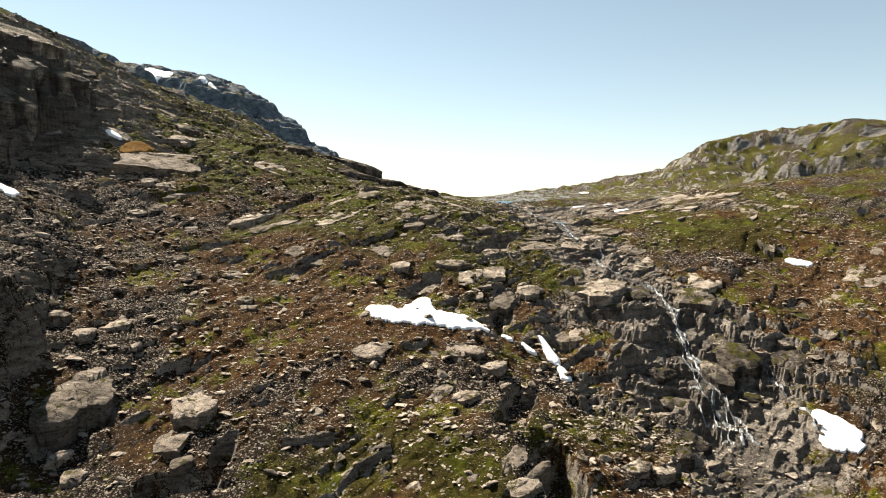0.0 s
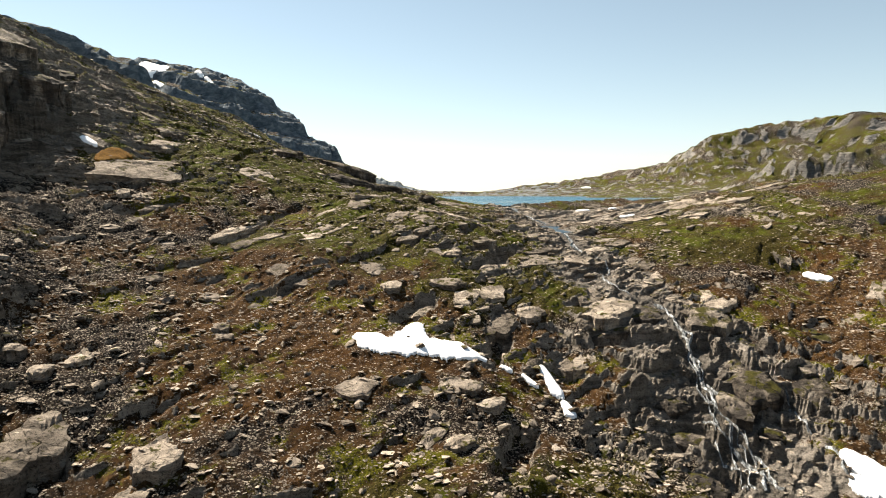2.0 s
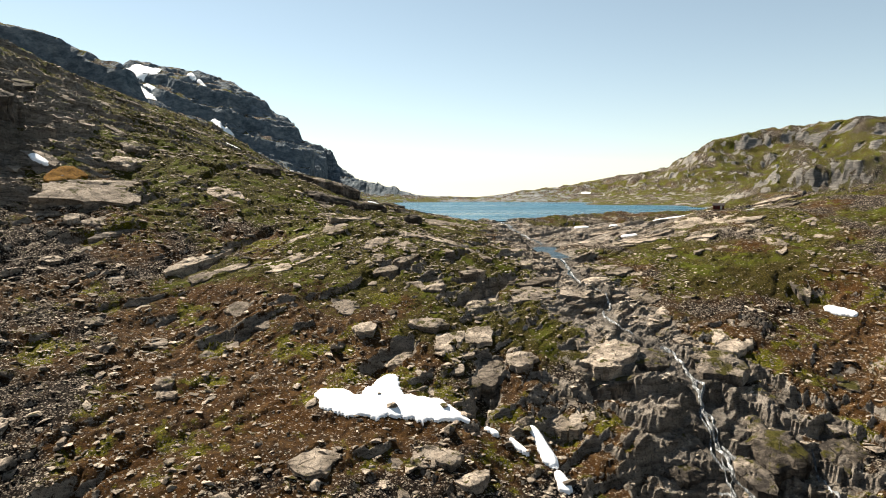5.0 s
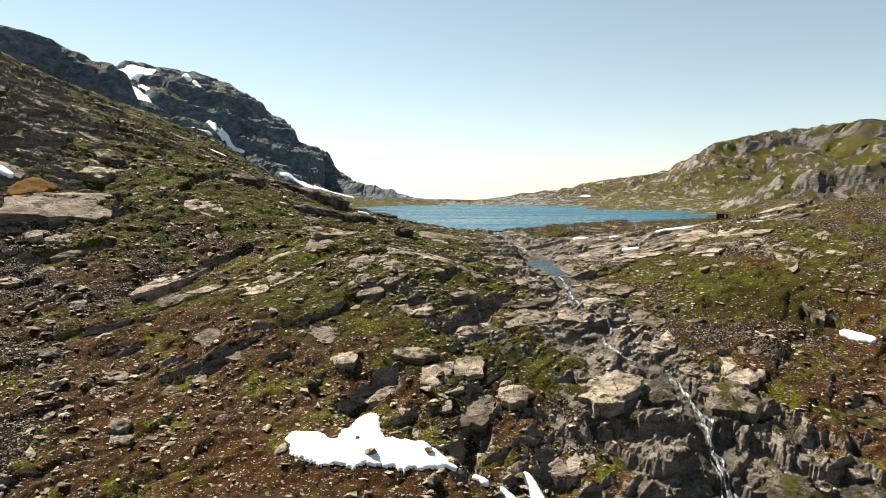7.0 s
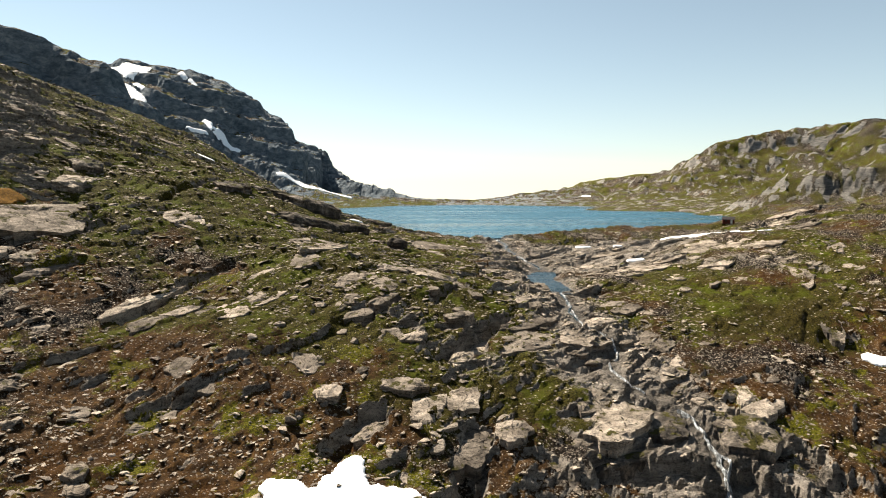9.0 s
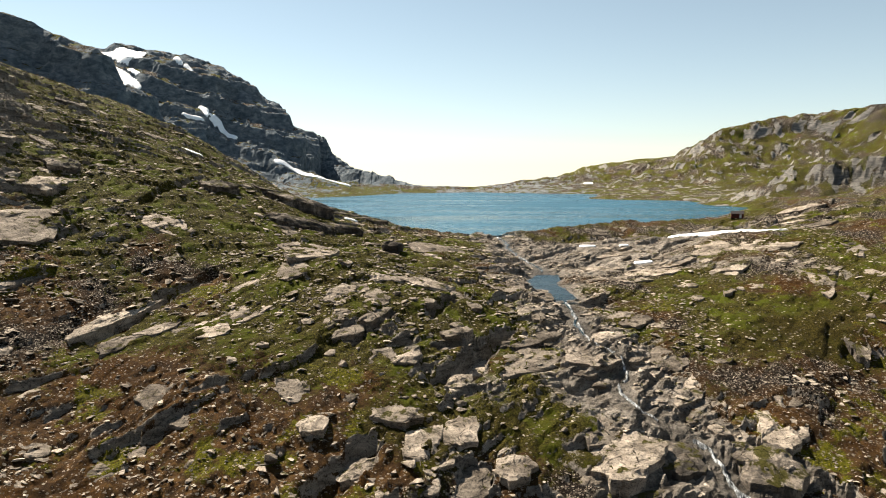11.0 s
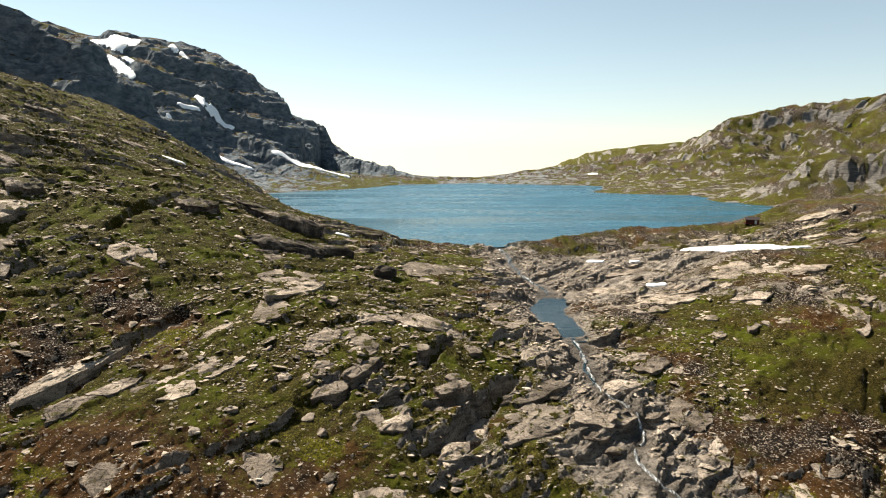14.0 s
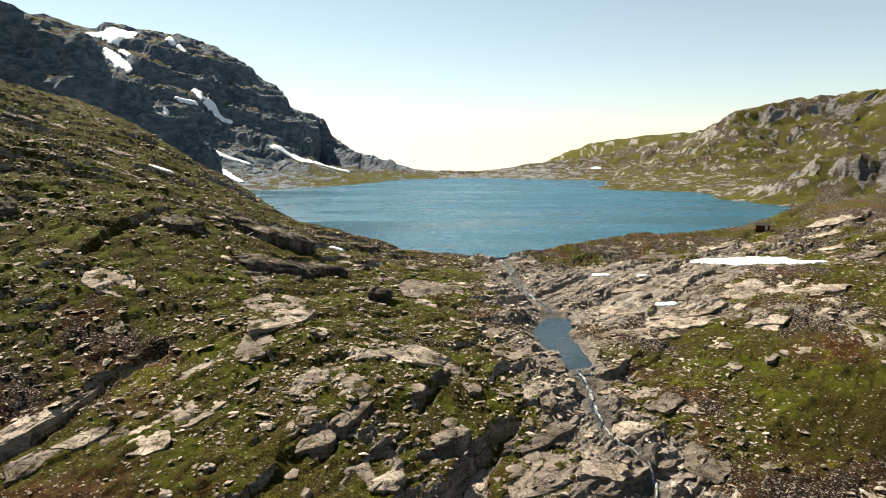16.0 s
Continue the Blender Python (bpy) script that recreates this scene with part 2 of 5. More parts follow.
def broad(x, y):
    """Height of the land without its rocks."""
    x, y = np.asarray(x, float), np.asarray(y, float)
    u, v = np.clip(x, -175, 190) / 150, (np.clip(y, 88, 352) - 220) / 125
    z = sum(c * u ** i * v ** j for i, j, c in SLOPE)
    for cx, cy, r, h in SWELLS:
        z = z + h * np.exp(-((x - cx) ** 2 + (y - cy) ** 2) / r ** 2)
    # includes an unseen rise behind the camera, added to block low sky light
    z = z + 0.42 * np.maximum(-175 - x, 0) * ease(-900, -200, x) - 0.25 * np.maximum(88 - y, 0) * ease(-700, -100, y) + 260 * ease(-250, -1000, y)
    shore = np.interp(x, [p[0] for p in SHORE], [p[1] for p in SHORE])
    wide = np.interp(x, [-200, -80, -20, 300], [90, 70, 25, 25])
    z = z + (-9 - z) * ease(shore - 2, shore + wide, y)
    edge = (x > -60) & (x < 320) & (y > 250) & (y < 520)
    if np.any(edge):
        rim, h = along(x[edge], y[edge], SHORE)
        z[edge] = np.maximum(z[edge], h - 0.30 * rim)
    back = y > 262
    if np.any(back):
        bx, by = x[back], y[back]
        far = np.maximum(massif(bx, by, MOUNTAIN, 0.78), massif(bx, by, BUTTRESS, 1.35))
        far = np.maximum(far, np.maximum(ridge(bx, by, HILL, 125), ridge(bx, by, CLIFF, 40)))
        far = np.maximum(far, np.maximum(ridge(bx, by, PLATEAU, 55), ridge(bx, by, APRON, 75)))
        z[back] = np.maximum(z[back], far)
    wall = y - np.interp(x, [238, 262, 300, 340, 420, 600], [598, 578, 556, 544, 530, 515])
    wall = wall + 8 * fractal(x, y, 46, 2, 151, 0.6)
    z = z + (5 * ease(-6, 4, wall) + 5 * ease(8, 18, wall + 6 * grain(x, y, 30, 152))) * ease(224, 262, x) * ease(640, 500, x) * np.exp(-np.maximum(wall, 0) / 60)
    drop = ease(1120, 2000, y + 0.25 * np.abs(x))
    z = z - drop * (z + 330)
    return np.where(y > 1800, np.maximum(z, massif(x, y, BACK_HILL, 0.3, -330)), z)


def strata(s, sharp=0.14):
    """One sloping bed after another: a slow rise, then a step down."""
    f = s - np.floor(s)
    return f - ease(1 - sharp, 1, f)


def scarps(x, y):
    return only((np.abs(x + 110) < 75) * (np.abs(y - 180) < 100) * 1.0, walls, x, y) + only(1.0 * (np.hypot(x - 42, y - 145) < 45), hollows, x, y)


def hollows(x, y):
    return -5 * np.exp(-((x - 50) / 5) ** 2 - ((y - 140) / 3.5) ** 2) - 3 * np.exp(-((x - 27) / 3) ** 2 - ((y - 152) / 9) ** 2)


def walls(x, y):
    """Rock walls on the hillside: the crag above the scree and the bastion below it."""
    n = 2.2 * grain(x, y, 9, 91) + 1.2 * grain(x, y, 4, 92) + 2.6 * blocks(x, y, 7, 93, 0.3)
    foot = np.interp(y, [150, 160, 186, 205, 245], [-113, -113, -114, -113, -121]) + n
    tiers = 6 * ease(0, 1.6, foot - x) + 6 * ease(7, 8.8, foot - x + 2 * grain(x, y, 11, 94)) + 6 * ease(14, 16, foot - x + 3 * grain(x, y, 12, 95)) - 0.22 * np.clip(foot - x, 0, 20)
    crag = tiers * ease(248, 222, y) * ease(150, 166, y) * np.exp(-np.maximum(foot - 12 - x, 0) / 30)
    shelf = -71 - 0.3 * (y - 112) + n - x
    bastion = (8 * ease(0, 4, shelf) * ease(106, 110, y + n) + 8 * ease(3, 7, shelf) * ease(111, 115, y - n)) * np.exp(-np.maximum(y - 114, 0) / 20) * np.exp(-np.maximum(-84 - x, 0) / 40)
    return crag + bastion


def rockiness(x, y, z):
    """How much bare rock stands out, 0 to 1."""
    r = 0.30 + 0.34 * fractal(x * 0.8 + y * 0.3, y, 26, 3, 5)
    d, _, _ = brook(x, y)
    r = r + 0.42 * np.exp(-(d / 12) ** 2)
    r = r + 0.55 * np.exp(-((x - 66) / 34) ** 2 - ((y - 150) / 26) ** 2)      # walls of the waterfall
    r = r + 0.35 * np.exp(-((x - 14) / 18) ** 2 - ((y - 170) / 20) ** 2)
    r = r + 0.42 * np.exp(-((x - 58) / 26) ** 2 - ((y - 285) / 30) ** 2)      # bare sill below the lake
    r = r + 0.34 * np.exp(-((x - 88) / 42) ** 2 - ((y - 316) / 34) ** 2)      # bare shore
    r = r + 0.95 * np.exp(-((x + 134) / 30) ** 2 - ((y - 215) / 42) ** 2)      # crag on the slope
    r = r + 0.4 * np.exp(-((x + 28) / 28) ** 2 - ((y - 300) / 26) ** 2)      # broken ground above the shore
    r = r + 0.3 * np.exp(-((x - 165) / 45) ** 2 - ((y - 345) / 45) ** 2)      # shoulder above the hut
    r = r + (0.12 + 0.2 * ease(0.0, 0.6, fractal(x, y, 30, 3, 63))) * np.exp(-((x + 150) / 70) ** 2 - ((y - 300) / 70) ** 2)      # outcrops on the western slope
    r = r - 0.5 * np.exp(-((x - 92) / 20) ** 2 - ((y - 215) / 22) ** 2)       # meadow beside the falls
    r = r - 0.3 * np.exp(-((x + 55) / 40) ** 2 - ((y - 245) / 45) ** 2)
    return np.clip(r + ease(380, 620, y) * 0.15, 0, 1)


def height(x, y):
    x, y = np.asarray(x, float), np.asarray(y, float)
    far = ease(345, 620, y)
    # the far slopes are rugged in outline
    fx = x + only(far, lambda x, y: 9 * fractal(x, y, 85, 3, 101) + 3 * grain(x, y, 22, 102), x, y)
    fy = y + only(far, lambda x, y: 9 * fractal(x, y, 85, 3, 103) + 3 * grain(x, y, 22, 104), x, y)
    z = broad(fx, fy) + scarps(x, y)
    smooth = z + 0.15
    rock = rockiness(x, y, z)
    wx = x + 5 * grain(x, y, 31, 3) + 1.5 * grain(x, y, 9, 4)
    wy = y + 5 * grain(x, y, 33, 7) + 1.5 * grain(x, y, 8, 8)
    close = ease(560, 480, y) * ease(320, 260, np.abs(x)) * ease(10, 60, y)
    s = wx * 0.72 - wy * 0.69 + only(close, lambda x, y: 1.9 * blocks(x, y, 4.6, 161, 0.5) + 0.7 * blocks(x, y, 1.9, 163, 0.5), x, y)
    keep = 0.22 + 0.78 * ease(0.28, 0.8, rock + 0.3 * grain(x, y, 14, 9))
    beds = 2.0 * (strata(s / 17.0) - 0.5) + 0.8 * (strata(s / 6.1 + 0.4, 0.2) - 0.5)
    z = z + keep * beds * (1 - 0.7 * far) * ease(30, 95, y)
    # level beds of the crag
    lz = z / 6.5 + 0.35 * grain(x, y, 18, 12)
    cragged = ease(0.35, 0.8, np.exp(-((x + 132) / 34) ** 2 - ((y - 215) / 46) ** 2))
    z = z + cragged * 6.5 * (ease(0.74, 0.95, lz - np.floor(lz)) - (lz - np.floor(lz)))
    # stepped ledges round the falls
    steps_here = np.exp(-((x - 62) / 30) ** 2 - ((y - 150) / 24) ** 2)
    steps_here = steps_here * (1 - np.exp(-(((x - 78) / 11) ** 2 + ((y - 124) / 11) ** 2) ** 2))
    for tall, share in ((4.6, 0.8), (1.5, 0.8)):
        def ledges(x, y, z):
            lz = (z + 0.22 * x + 0.9 * grain(x, y, 13, 14) + 0.8 * blocks(x, y, 6.5, 165, 0.5) + 0.18 * blocks(x, y, 2.4, 167, 0.5)) / tall
            return share * tall * (ease(0.78, 0.96, lz - np.floor(lz)) - (lz - np.floor(lz)))

        z = z + only(steps_here, ledges, x, y, z)
    # thin beds of the crag and the bastion
    thin = np.maximum(np.exp(-((x + 117) / 15) ** 2 - ((y - 192) / 38) ** 2), np.exp(-((x + 80) / 13) ** 2 - ((y - 116) / 16) ** 2))
    lz = (z + 0.1 * x + 1.2 * grain(x, y, 15, 18) + 0.6 * grain(x, y, 5, 19)) / 2.6
    z = z + ease(0.2, 0.7, thin) * 2.3 * (ease(0.62, 0.95, lz - np.floor(lz)) - (lz - np.floor(lz)))
    polish = 1 - 0.72 * np.exp(-((x - 72) / 48) ** 4 - ((y - 292) / 42) ** 4)
    near = polish * (1 - 0.8 * far) * (0.25 + 0.75 * ease(40, 95, y))
    z = z + only(close * near * (0.34 + 0.9 * keep), lambda wx, wy, x, y: 0.9 * blocks(wx, wy, 6.5, 111) + 0.45 * blocks(x, y, 2.4, 117, 0.7), wx, wy, x, y)
    west = np.exp(-((x + 150) / 75) ** 2 - ((y - 275) / 75) ** 2)
    z = z + only(west, lambda wx, wy, x, y: 2.0 * blocks(wx, wy, 17, 113, 0.45) + 0.9 * blocks(x, y, 6.5, 115, 0.6), wx, wy, x, y)
    z = z + near * (0.75 * grain(x, y, 12, 21) + 0.34 * fractal(x, y, 3.1, 2, 25) + 0.16 * grain(x, y, 1.4, 28))
    # big forms of the far slopes
    big = far * ease(1, 25, z)

    def crags(x, y, fx, fy, z):
        lf = z / 33 + 0.7 * grain(x, y, 130, 31) + np.where(x < 0, 0.0075, 0.003) * x
        lg = z / 11 + 0.6 * grain(x, y, 70, 35) + 0.02 * x
        up = np.where(x < 0, 15, 6) * (ease(0.5, 0.8, lf - np.floor(lf)) - (lf - np.floor(lf)))
        up = up + np.where(x < 0, 1.0, 0.6) * (5 * (ease(0.5, 0.9, lg - np.floor(lg)) - (lg - np.floor(lg))) + np.where(x < 0, 2.2, 3.0) * blocks(fx, fy, 46, 121, 0.6) + 1.5 * blocks(fx, fy, 15, 127, 0.8))
        return up + 2.5 * fractal(x, y, 60, 3, 33) + 1.3 * fractal(x, y, 14, 3, 39) + np.where(x < 0, 0.4, 1.4) * blocks(x, y, 9, 129, 0.7)

    z = z + only(big, crags, x, y, fx, fy, z)
    headland = np.exp(-((x - 320) / 100) ** 2 - ((y - 535) / 50) ** 2)
    z = z + only(headland, lambda x, y: 2.2 * blocks(x, y, 24, 153, 0.6) + 1.4 * blocks(x, y, 11, 154, 0.6), x, y)
    shoulder = np.exp(-((x - 165) / 45) ** 2 - ((y - 345) / 45) ** 2)
    z = z + only(shoulder, lambda wx, wy, x, y: 1.6 * blocks(wx, wy, 14, 155, 0.5) + 0.8 * blocks(x, y, 5, 156, 0.6), wx, wy, x, y)
    for deep, wide, *line in CLEFTS + MORE_CLEFTS:
        box = (np.abs(x - line[0][0]) < 45) & (np.abs(y - line[0][1]) < 45)
        if np.any(box):
            d, = along(x[box], y[box], line)
            d = d + 0.7 * grain(x[box], y[box], 3.5, 131) + 0.4 * grain(x[box], y[box], 1.5, 132)
            z[box] = z[box] - deep * np.exp(-(np.maximum(d + 0.7 * blocks(x[box], y[box], 2.6, 133, 0.5), 0) / wide) ** 6)
    for _, *line in NEAR_SNOW + FAR_SNOW:
        reach = max(p[2] for p in line) * 1.8 + 3
        xs, ys = [p[0] for p in line], [p[1] for p in line]
        box = (x > min(xs) - reach) & (x < max(xs) + reach) & (y > min(ys) - reach) & (y < max(ys) + reach)
        if np.any(box):
            d, r = along(x[box], y[box], line)
            z[box] = z[box] + (smooth[box] - z[box]) * np.exp(-(d / (r + 0.9)) ** 4)
    # bed of the stream, and the banks that hold the pool
    d, h, w = brook(x, y)
    z = np.where(y < 345, z + (h - z) * np.exp(-(d / w) ** 4) * np.where(y < 206, 0.55, 0.86), z)
    bank = (d > w * 0.95) & (d < w + 5) & (y > 223) & (y < 274)
    z = np.where(bank, np.maximum(z, -6.95 + 0.35 * (d - w) + 0.3 * grain(x, y, 2.5, 141)), z)
    return z

# ---- materials ----
def material(name, rough=0.9):
    m = bpy.data.materials.new(name)
    m.use_nodes = True
    nodes, links = m.node_tree.nodes, m.node_tree.links
    b = nodes["Principled BSDF"]
    b.inputs["Roughness"].default_value = rough
    b.inputs["Specular IOR Level"].default_value = 0.06
    return m, nodes, links, b


def noise_node(nodes, links, scale, detail=4.0, rough=0.6, vec=None, warp=0.0):
    n = nodes.new("ShaderNodeTexNoise")
    n.inputs["Scale"].default_value, n.inputs["Detail"].default_value, n.inputs["Roughness"].default_value = scale, detail, rough
    n.inputs["Distortion"].default_value = warp
    if vec:
        links.new(vec, n.inputs["Vector"])
    return n.outputs["Fac"]


def ramp(nodes, links, fac, *stops):
    r = nodes.new("ShaderNodeValToRGB")
    while len(r.color_ramp.elements) < len(stops):
        r.color_ramp.elements.new(0.5)
    for e, (pos, col) in zip(r.color_ramp.elements, stops):
        e.position = pos
        e.color = (*col, 1) if len(col) == 3 else col
    links.new(fac, r.inputs[0])
    return r.outputs[0]


def mix(nodes, links, fac, a, b, mode='MIX'):
    m = nodes.new("ShaderNodeMix")
    m.data_type, m.blend_type, m.clamp_factor = 'RGBA', mode, True
    for value, socket in ((fac, m.inputs[0]), (a, m.inputs[6]), (b, m.inputs[7])):
        if isinstance(value, (int, float)):
            socket.default_value = value
        elif isinstance(value, tuple):
            socket.default_value = (*value, 1)
        else:
            links.new(value, socket)
    return m.outputs[2]


def calc(nodes, links, op, a, b=None, c=None):
    m = nodes.new("ShaderNodeMath")
    m.operation = op
    for value, socket in zip((a, b, c), m.inputs):
        if value is None:
            continue
        if isinstance(value, (int, float)):
            socket.default_value = value
        else:
            links.new(value, socket)
    return m.outputs[0]


def sharpen(nodes, links, v, lo, hi):
    m = nodes.new("ShaderNodeMapRange")
    m.interpolation_type = 'SMOOTHSTEP'
    m.inputs[1].default_value, m.inputs[2].default_value = lo, hi
    links.new(v, m.inputs[0])
    return m.outputs[0]


def bump(nodes, links, b, *layers):
    last = None
    for h, strength, dist in layers:
        n = nodes.new("ShaderNodeBump")
        n.inputs["Strength"].default_value, n.inputs["Distance"].default_value = strength, dist
        links.new(h, n.inputs["Height"])
        if last:
            links.new(last, n.inputs["Normal"])
        last = n.outputs[0]
    links.new(last, b.inputs["Normal"])


def place(nodes):
    return nodes.new("ShaderNodeNewGeometry").outputs["Position"]


def stretched(nodes, links, vec, scale, turn=(0, 0, 0)):
    m = nodes.new("ShaderNodeMapping")
    m.inputs["Scale"].default_value = scale
    m.inputs["Rotation"].default_value = [radians(a) for a in turn]
    links.new(vec, m.inputs["Vector"])
    return m.outputs[0]


def nodes_colour(nodes, links, vec):
    n = nodes.new("ShaderNodeTexNoise")
    n.inputs["Scale"].default_value, n.inputs["Detail"].default_value = 0.5, 3
    links.new(vec, n.inputs["Vector"])
    return n.outputs["Color"]


def rock_colour(nodes, links, vec):
    """Grey gneiss: pale and warm, with dark lichen and a grain that runs with the beds."""
    band = noise_node(nodes, links, 0.55, 6, 0.65, stretched(nodes, links, vec, (0.35, 0.35, 1.6), (18, 10, 40)), 0.6)
    base = ramp(nodes, links, band, (0.27, (0.045, 0.038, 0.032)), (0.40, (0.140, 0.121, 0.102)), (0.54, (0.235, 0.207, 0.177)), (0.72, (0.365, 0.325, 0.282)))
    spots = noise_node(nodes, links, 1.7, 7, 0.7, vec)
    lichen = sharpen(nodes, links, spots, 0.52, 0.62)
    base = mix(nodes, links, calc(nodes, links, 'MULTIPLY', lichen, 0.7), base, (0.042, 0.040, 0.036))
    fine = noise_node(nodes, links, 9.0, 5, 0.75, vec)
    crack = nodes.new("ShaderNodeTexVoronoi")
    crack.feature = 'DISTANCE_TO_EDGE'
    crack.inputs["Scale"].default_value = 0.30
    links.new(stretched(nodes, links, mix(nodes, links, 0.12, vec, nodes_colour(nodes, links, vec), 'LINEAR_LIGHT'), (0.8, 1.5, 1.3), (0, 0, 44)), crack.inputs["Vector"])
    gap = sharpen(nodes, links, calc(nodes, links, 'ADD', crack.outputs["Distance"], calc(nodes, links, 'MULTIPLY', sharpen(nodes, links, spots, 0.40, 0.62), 0.05)), 0.004, 0.032)
    base = mix(nodes, links, calc(nodes, links, 'ADD', calc(nodes, links, 'MULTIPLY', gap, 0.85), 0.15), (0.022, 0.020, 0.017), base)
    joint = nodes.new("ShaderNodeTexVoronoi")
    joint.feature = 'DISTANCE_TO_EDGE'
    joint.inputs["Scale"].default_value = 0.62
    links.new(stretched(nodes, links, mix(nodes, links, 0.16, vec, nodes_colour(nodes, links, vec), 'LINEAR_LIGHT'), (0.55, 1.7, 1.5), (0, 0, 48)), joint.inputs["Vector"])
    seam = sharpen(nodes, links, calc(nodes, links, 'ADD', joint.outputs["Distance"], calc(nodes, links, 'MULTIPLY', sharpen(nodes, links, band, 0.42, 0.60), 0.06)), 0.006, 0.045)
    base = mix(nodes, links, calc(nodes, links, 'ADD', calc(nodes, links, 'MULTIPLY', seam, 0.7), 0.3), (0.030, 0.027, 0.023), base)
    return mix(nodes, links, 0.55, base, ramp(nodes, links, fine, (0.36, (0.18, 0.18, 0.18)), (0.64, (0.86, 0.85, 0.83))), 'OVERLAY'), calc(nodes, links, 'ADD', band, calc(nodes, links, 'MULTIPLY', gap, 0.5)), spots, fine


def ground_material():
    m, nodes, links, b = material("heath_and_rock", 0.92)
    vec = place(nodes)
    att = nodes.new("ShaderNodeAttribute")
    att.attribute_name = "cover"
    sep = nodes.new("ShaderNodeSeparateColor")
    links.new(att.outputs["Color"], sep.inputs[0])
    rock_in, grass_in, heath_in = sep.outputs[0], sep.outputs[1], sep.outputs[2]
    wet_shade_in = att.outputs["Alpha"]
    rock, band, spots, fine = rock_colour(nodes, links, vec)
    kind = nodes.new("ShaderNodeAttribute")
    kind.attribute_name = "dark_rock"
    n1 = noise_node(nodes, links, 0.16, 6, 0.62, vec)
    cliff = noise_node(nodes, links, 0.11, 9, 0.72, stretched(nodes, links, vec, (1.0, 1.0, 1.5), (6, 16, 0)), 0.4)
    # far rock turned darker and bluish: haze and shade put into its colour
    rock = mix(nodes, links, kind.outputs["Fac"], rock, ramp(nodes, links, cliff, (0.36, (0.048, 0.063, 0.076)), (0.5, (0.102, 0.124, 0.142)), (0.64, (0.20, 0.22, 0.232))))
    n2 = noise_node(nodes, links, 0.7, 6, 0.7, vec)
    n3 = noise_node(nodes, links, 3.3, 4, 0.7, vec)
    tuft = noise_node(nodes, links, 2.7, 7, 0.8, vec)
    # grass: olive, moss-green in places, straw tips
    # low ends of the tuft ramps put shade between tussocks into the colour
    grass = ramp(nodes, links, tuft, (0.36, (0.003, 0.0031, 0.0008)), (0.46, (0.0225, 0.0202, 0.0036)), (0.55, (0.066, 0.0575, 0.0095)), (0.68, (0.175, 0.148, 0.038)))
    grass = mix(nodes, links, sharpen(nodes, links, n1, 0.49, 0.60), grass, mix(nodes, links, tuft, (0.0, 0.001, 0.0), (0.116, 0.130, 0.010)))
    dry = noise_node(nodes, links, 0.045, 5, 0.6, vec)
    withered = nodes.new("ShaderNodeAttribute")
    withered.attribute_name = "withered"
    dry = calc(nodes, links, 'ADD', dry, calc(nodes, links, 'MULTIPLY', calc(nodes, links, 'SUBTRACT', withered.outputs["Fac"], 0.25), 0.3))
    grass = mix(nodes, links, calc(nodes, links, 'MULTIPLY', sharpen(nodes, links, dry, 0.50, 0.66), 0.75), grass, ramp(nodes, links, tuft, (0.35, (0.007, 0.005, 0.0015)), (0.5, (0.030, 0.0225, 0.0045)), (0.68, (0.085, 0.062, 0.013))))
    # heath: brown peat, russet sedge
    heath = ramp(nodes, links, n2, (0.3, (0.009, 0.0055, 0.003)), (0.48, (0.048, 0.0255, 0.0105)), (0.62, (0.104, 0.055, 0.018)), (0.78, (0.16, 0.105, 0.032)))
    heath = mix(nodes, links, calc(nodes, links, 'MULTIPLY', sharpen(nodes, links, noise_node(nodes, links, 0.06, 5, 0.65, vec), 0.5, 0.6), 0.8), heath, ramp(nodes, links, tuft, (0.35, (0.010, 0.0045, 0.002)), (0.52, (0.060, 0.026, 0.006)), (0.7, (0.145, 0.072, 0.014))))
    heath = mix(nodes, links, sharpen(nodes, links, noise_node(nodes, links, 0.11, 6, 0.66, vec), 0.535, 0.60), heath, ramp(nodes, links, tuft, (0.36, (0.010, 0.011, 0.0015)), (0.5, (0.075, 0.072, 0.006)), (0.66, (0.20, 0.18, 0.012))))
    # gravel between
    cells = nodes.new("ShaderNodeTexVoronoi")
    cells.inputs["Scale"].default_value = 2.6
    cells.inputs["Randomness"].default_value = 1.0
    links.new(vec, cells.inputs["Vector"])
    tone = nodes.new("ShaderNodeSeparateColor")
    links.new(cells.outputs["Color"], tone.inputs[0])
    gravel = ramp(nodes, links, tone.outputs[0], (0.0, (0.018, 0.0135, 0.0105)), (0.55, (0.090, 0.067, 0.051)), (1.0, (0.36, 0.31, 0.255)))
    gap = sharpen(nodes, links, cells.outputs["Distance"], 0.30, 0.46)
    gravel = mix(nodes, links, gap, gravel, (0.012, 0.009, 0.007))
    # which lies where
    wob = calc(nodes, links, 'ADD', calc(nodes, links, 'MULTIPLY', calc(nodes, links, 'SUBTRACT', n2, 0.5), 0.9),
               calc(nodes, links, 'MULTIPLY', calc(nodes, links, 'SUBTRACT', n3, 0.5), 0.5))
    g_f = sharpen(nodes, links, calc(nodes, links, 'ADD', grass_in, wob), 0.38, 0.56)
    h_f = sharpen(nodes, links, calc(nodes, links, 'SUBTRACT', heath_in, wob), 0.36, 0.56)
    mottle = calc(nodes, links, 'MULTIPLY', calc(nodes, links, 'SUBTRACT', noise_node(nodes, links, 0.21, 7, 0.72, vec, 0.3), 0.5), 0.75)
    r_f = sharpen(nodes, links, calc(nodes, links, 'ADD', calc(nodes, links, 'ADD', rock_in, mottle), calc(nodes, links, 'MULTIPLY', wob, 0.8)), 0.46, 0.56)
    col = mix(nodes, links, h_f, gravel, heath)
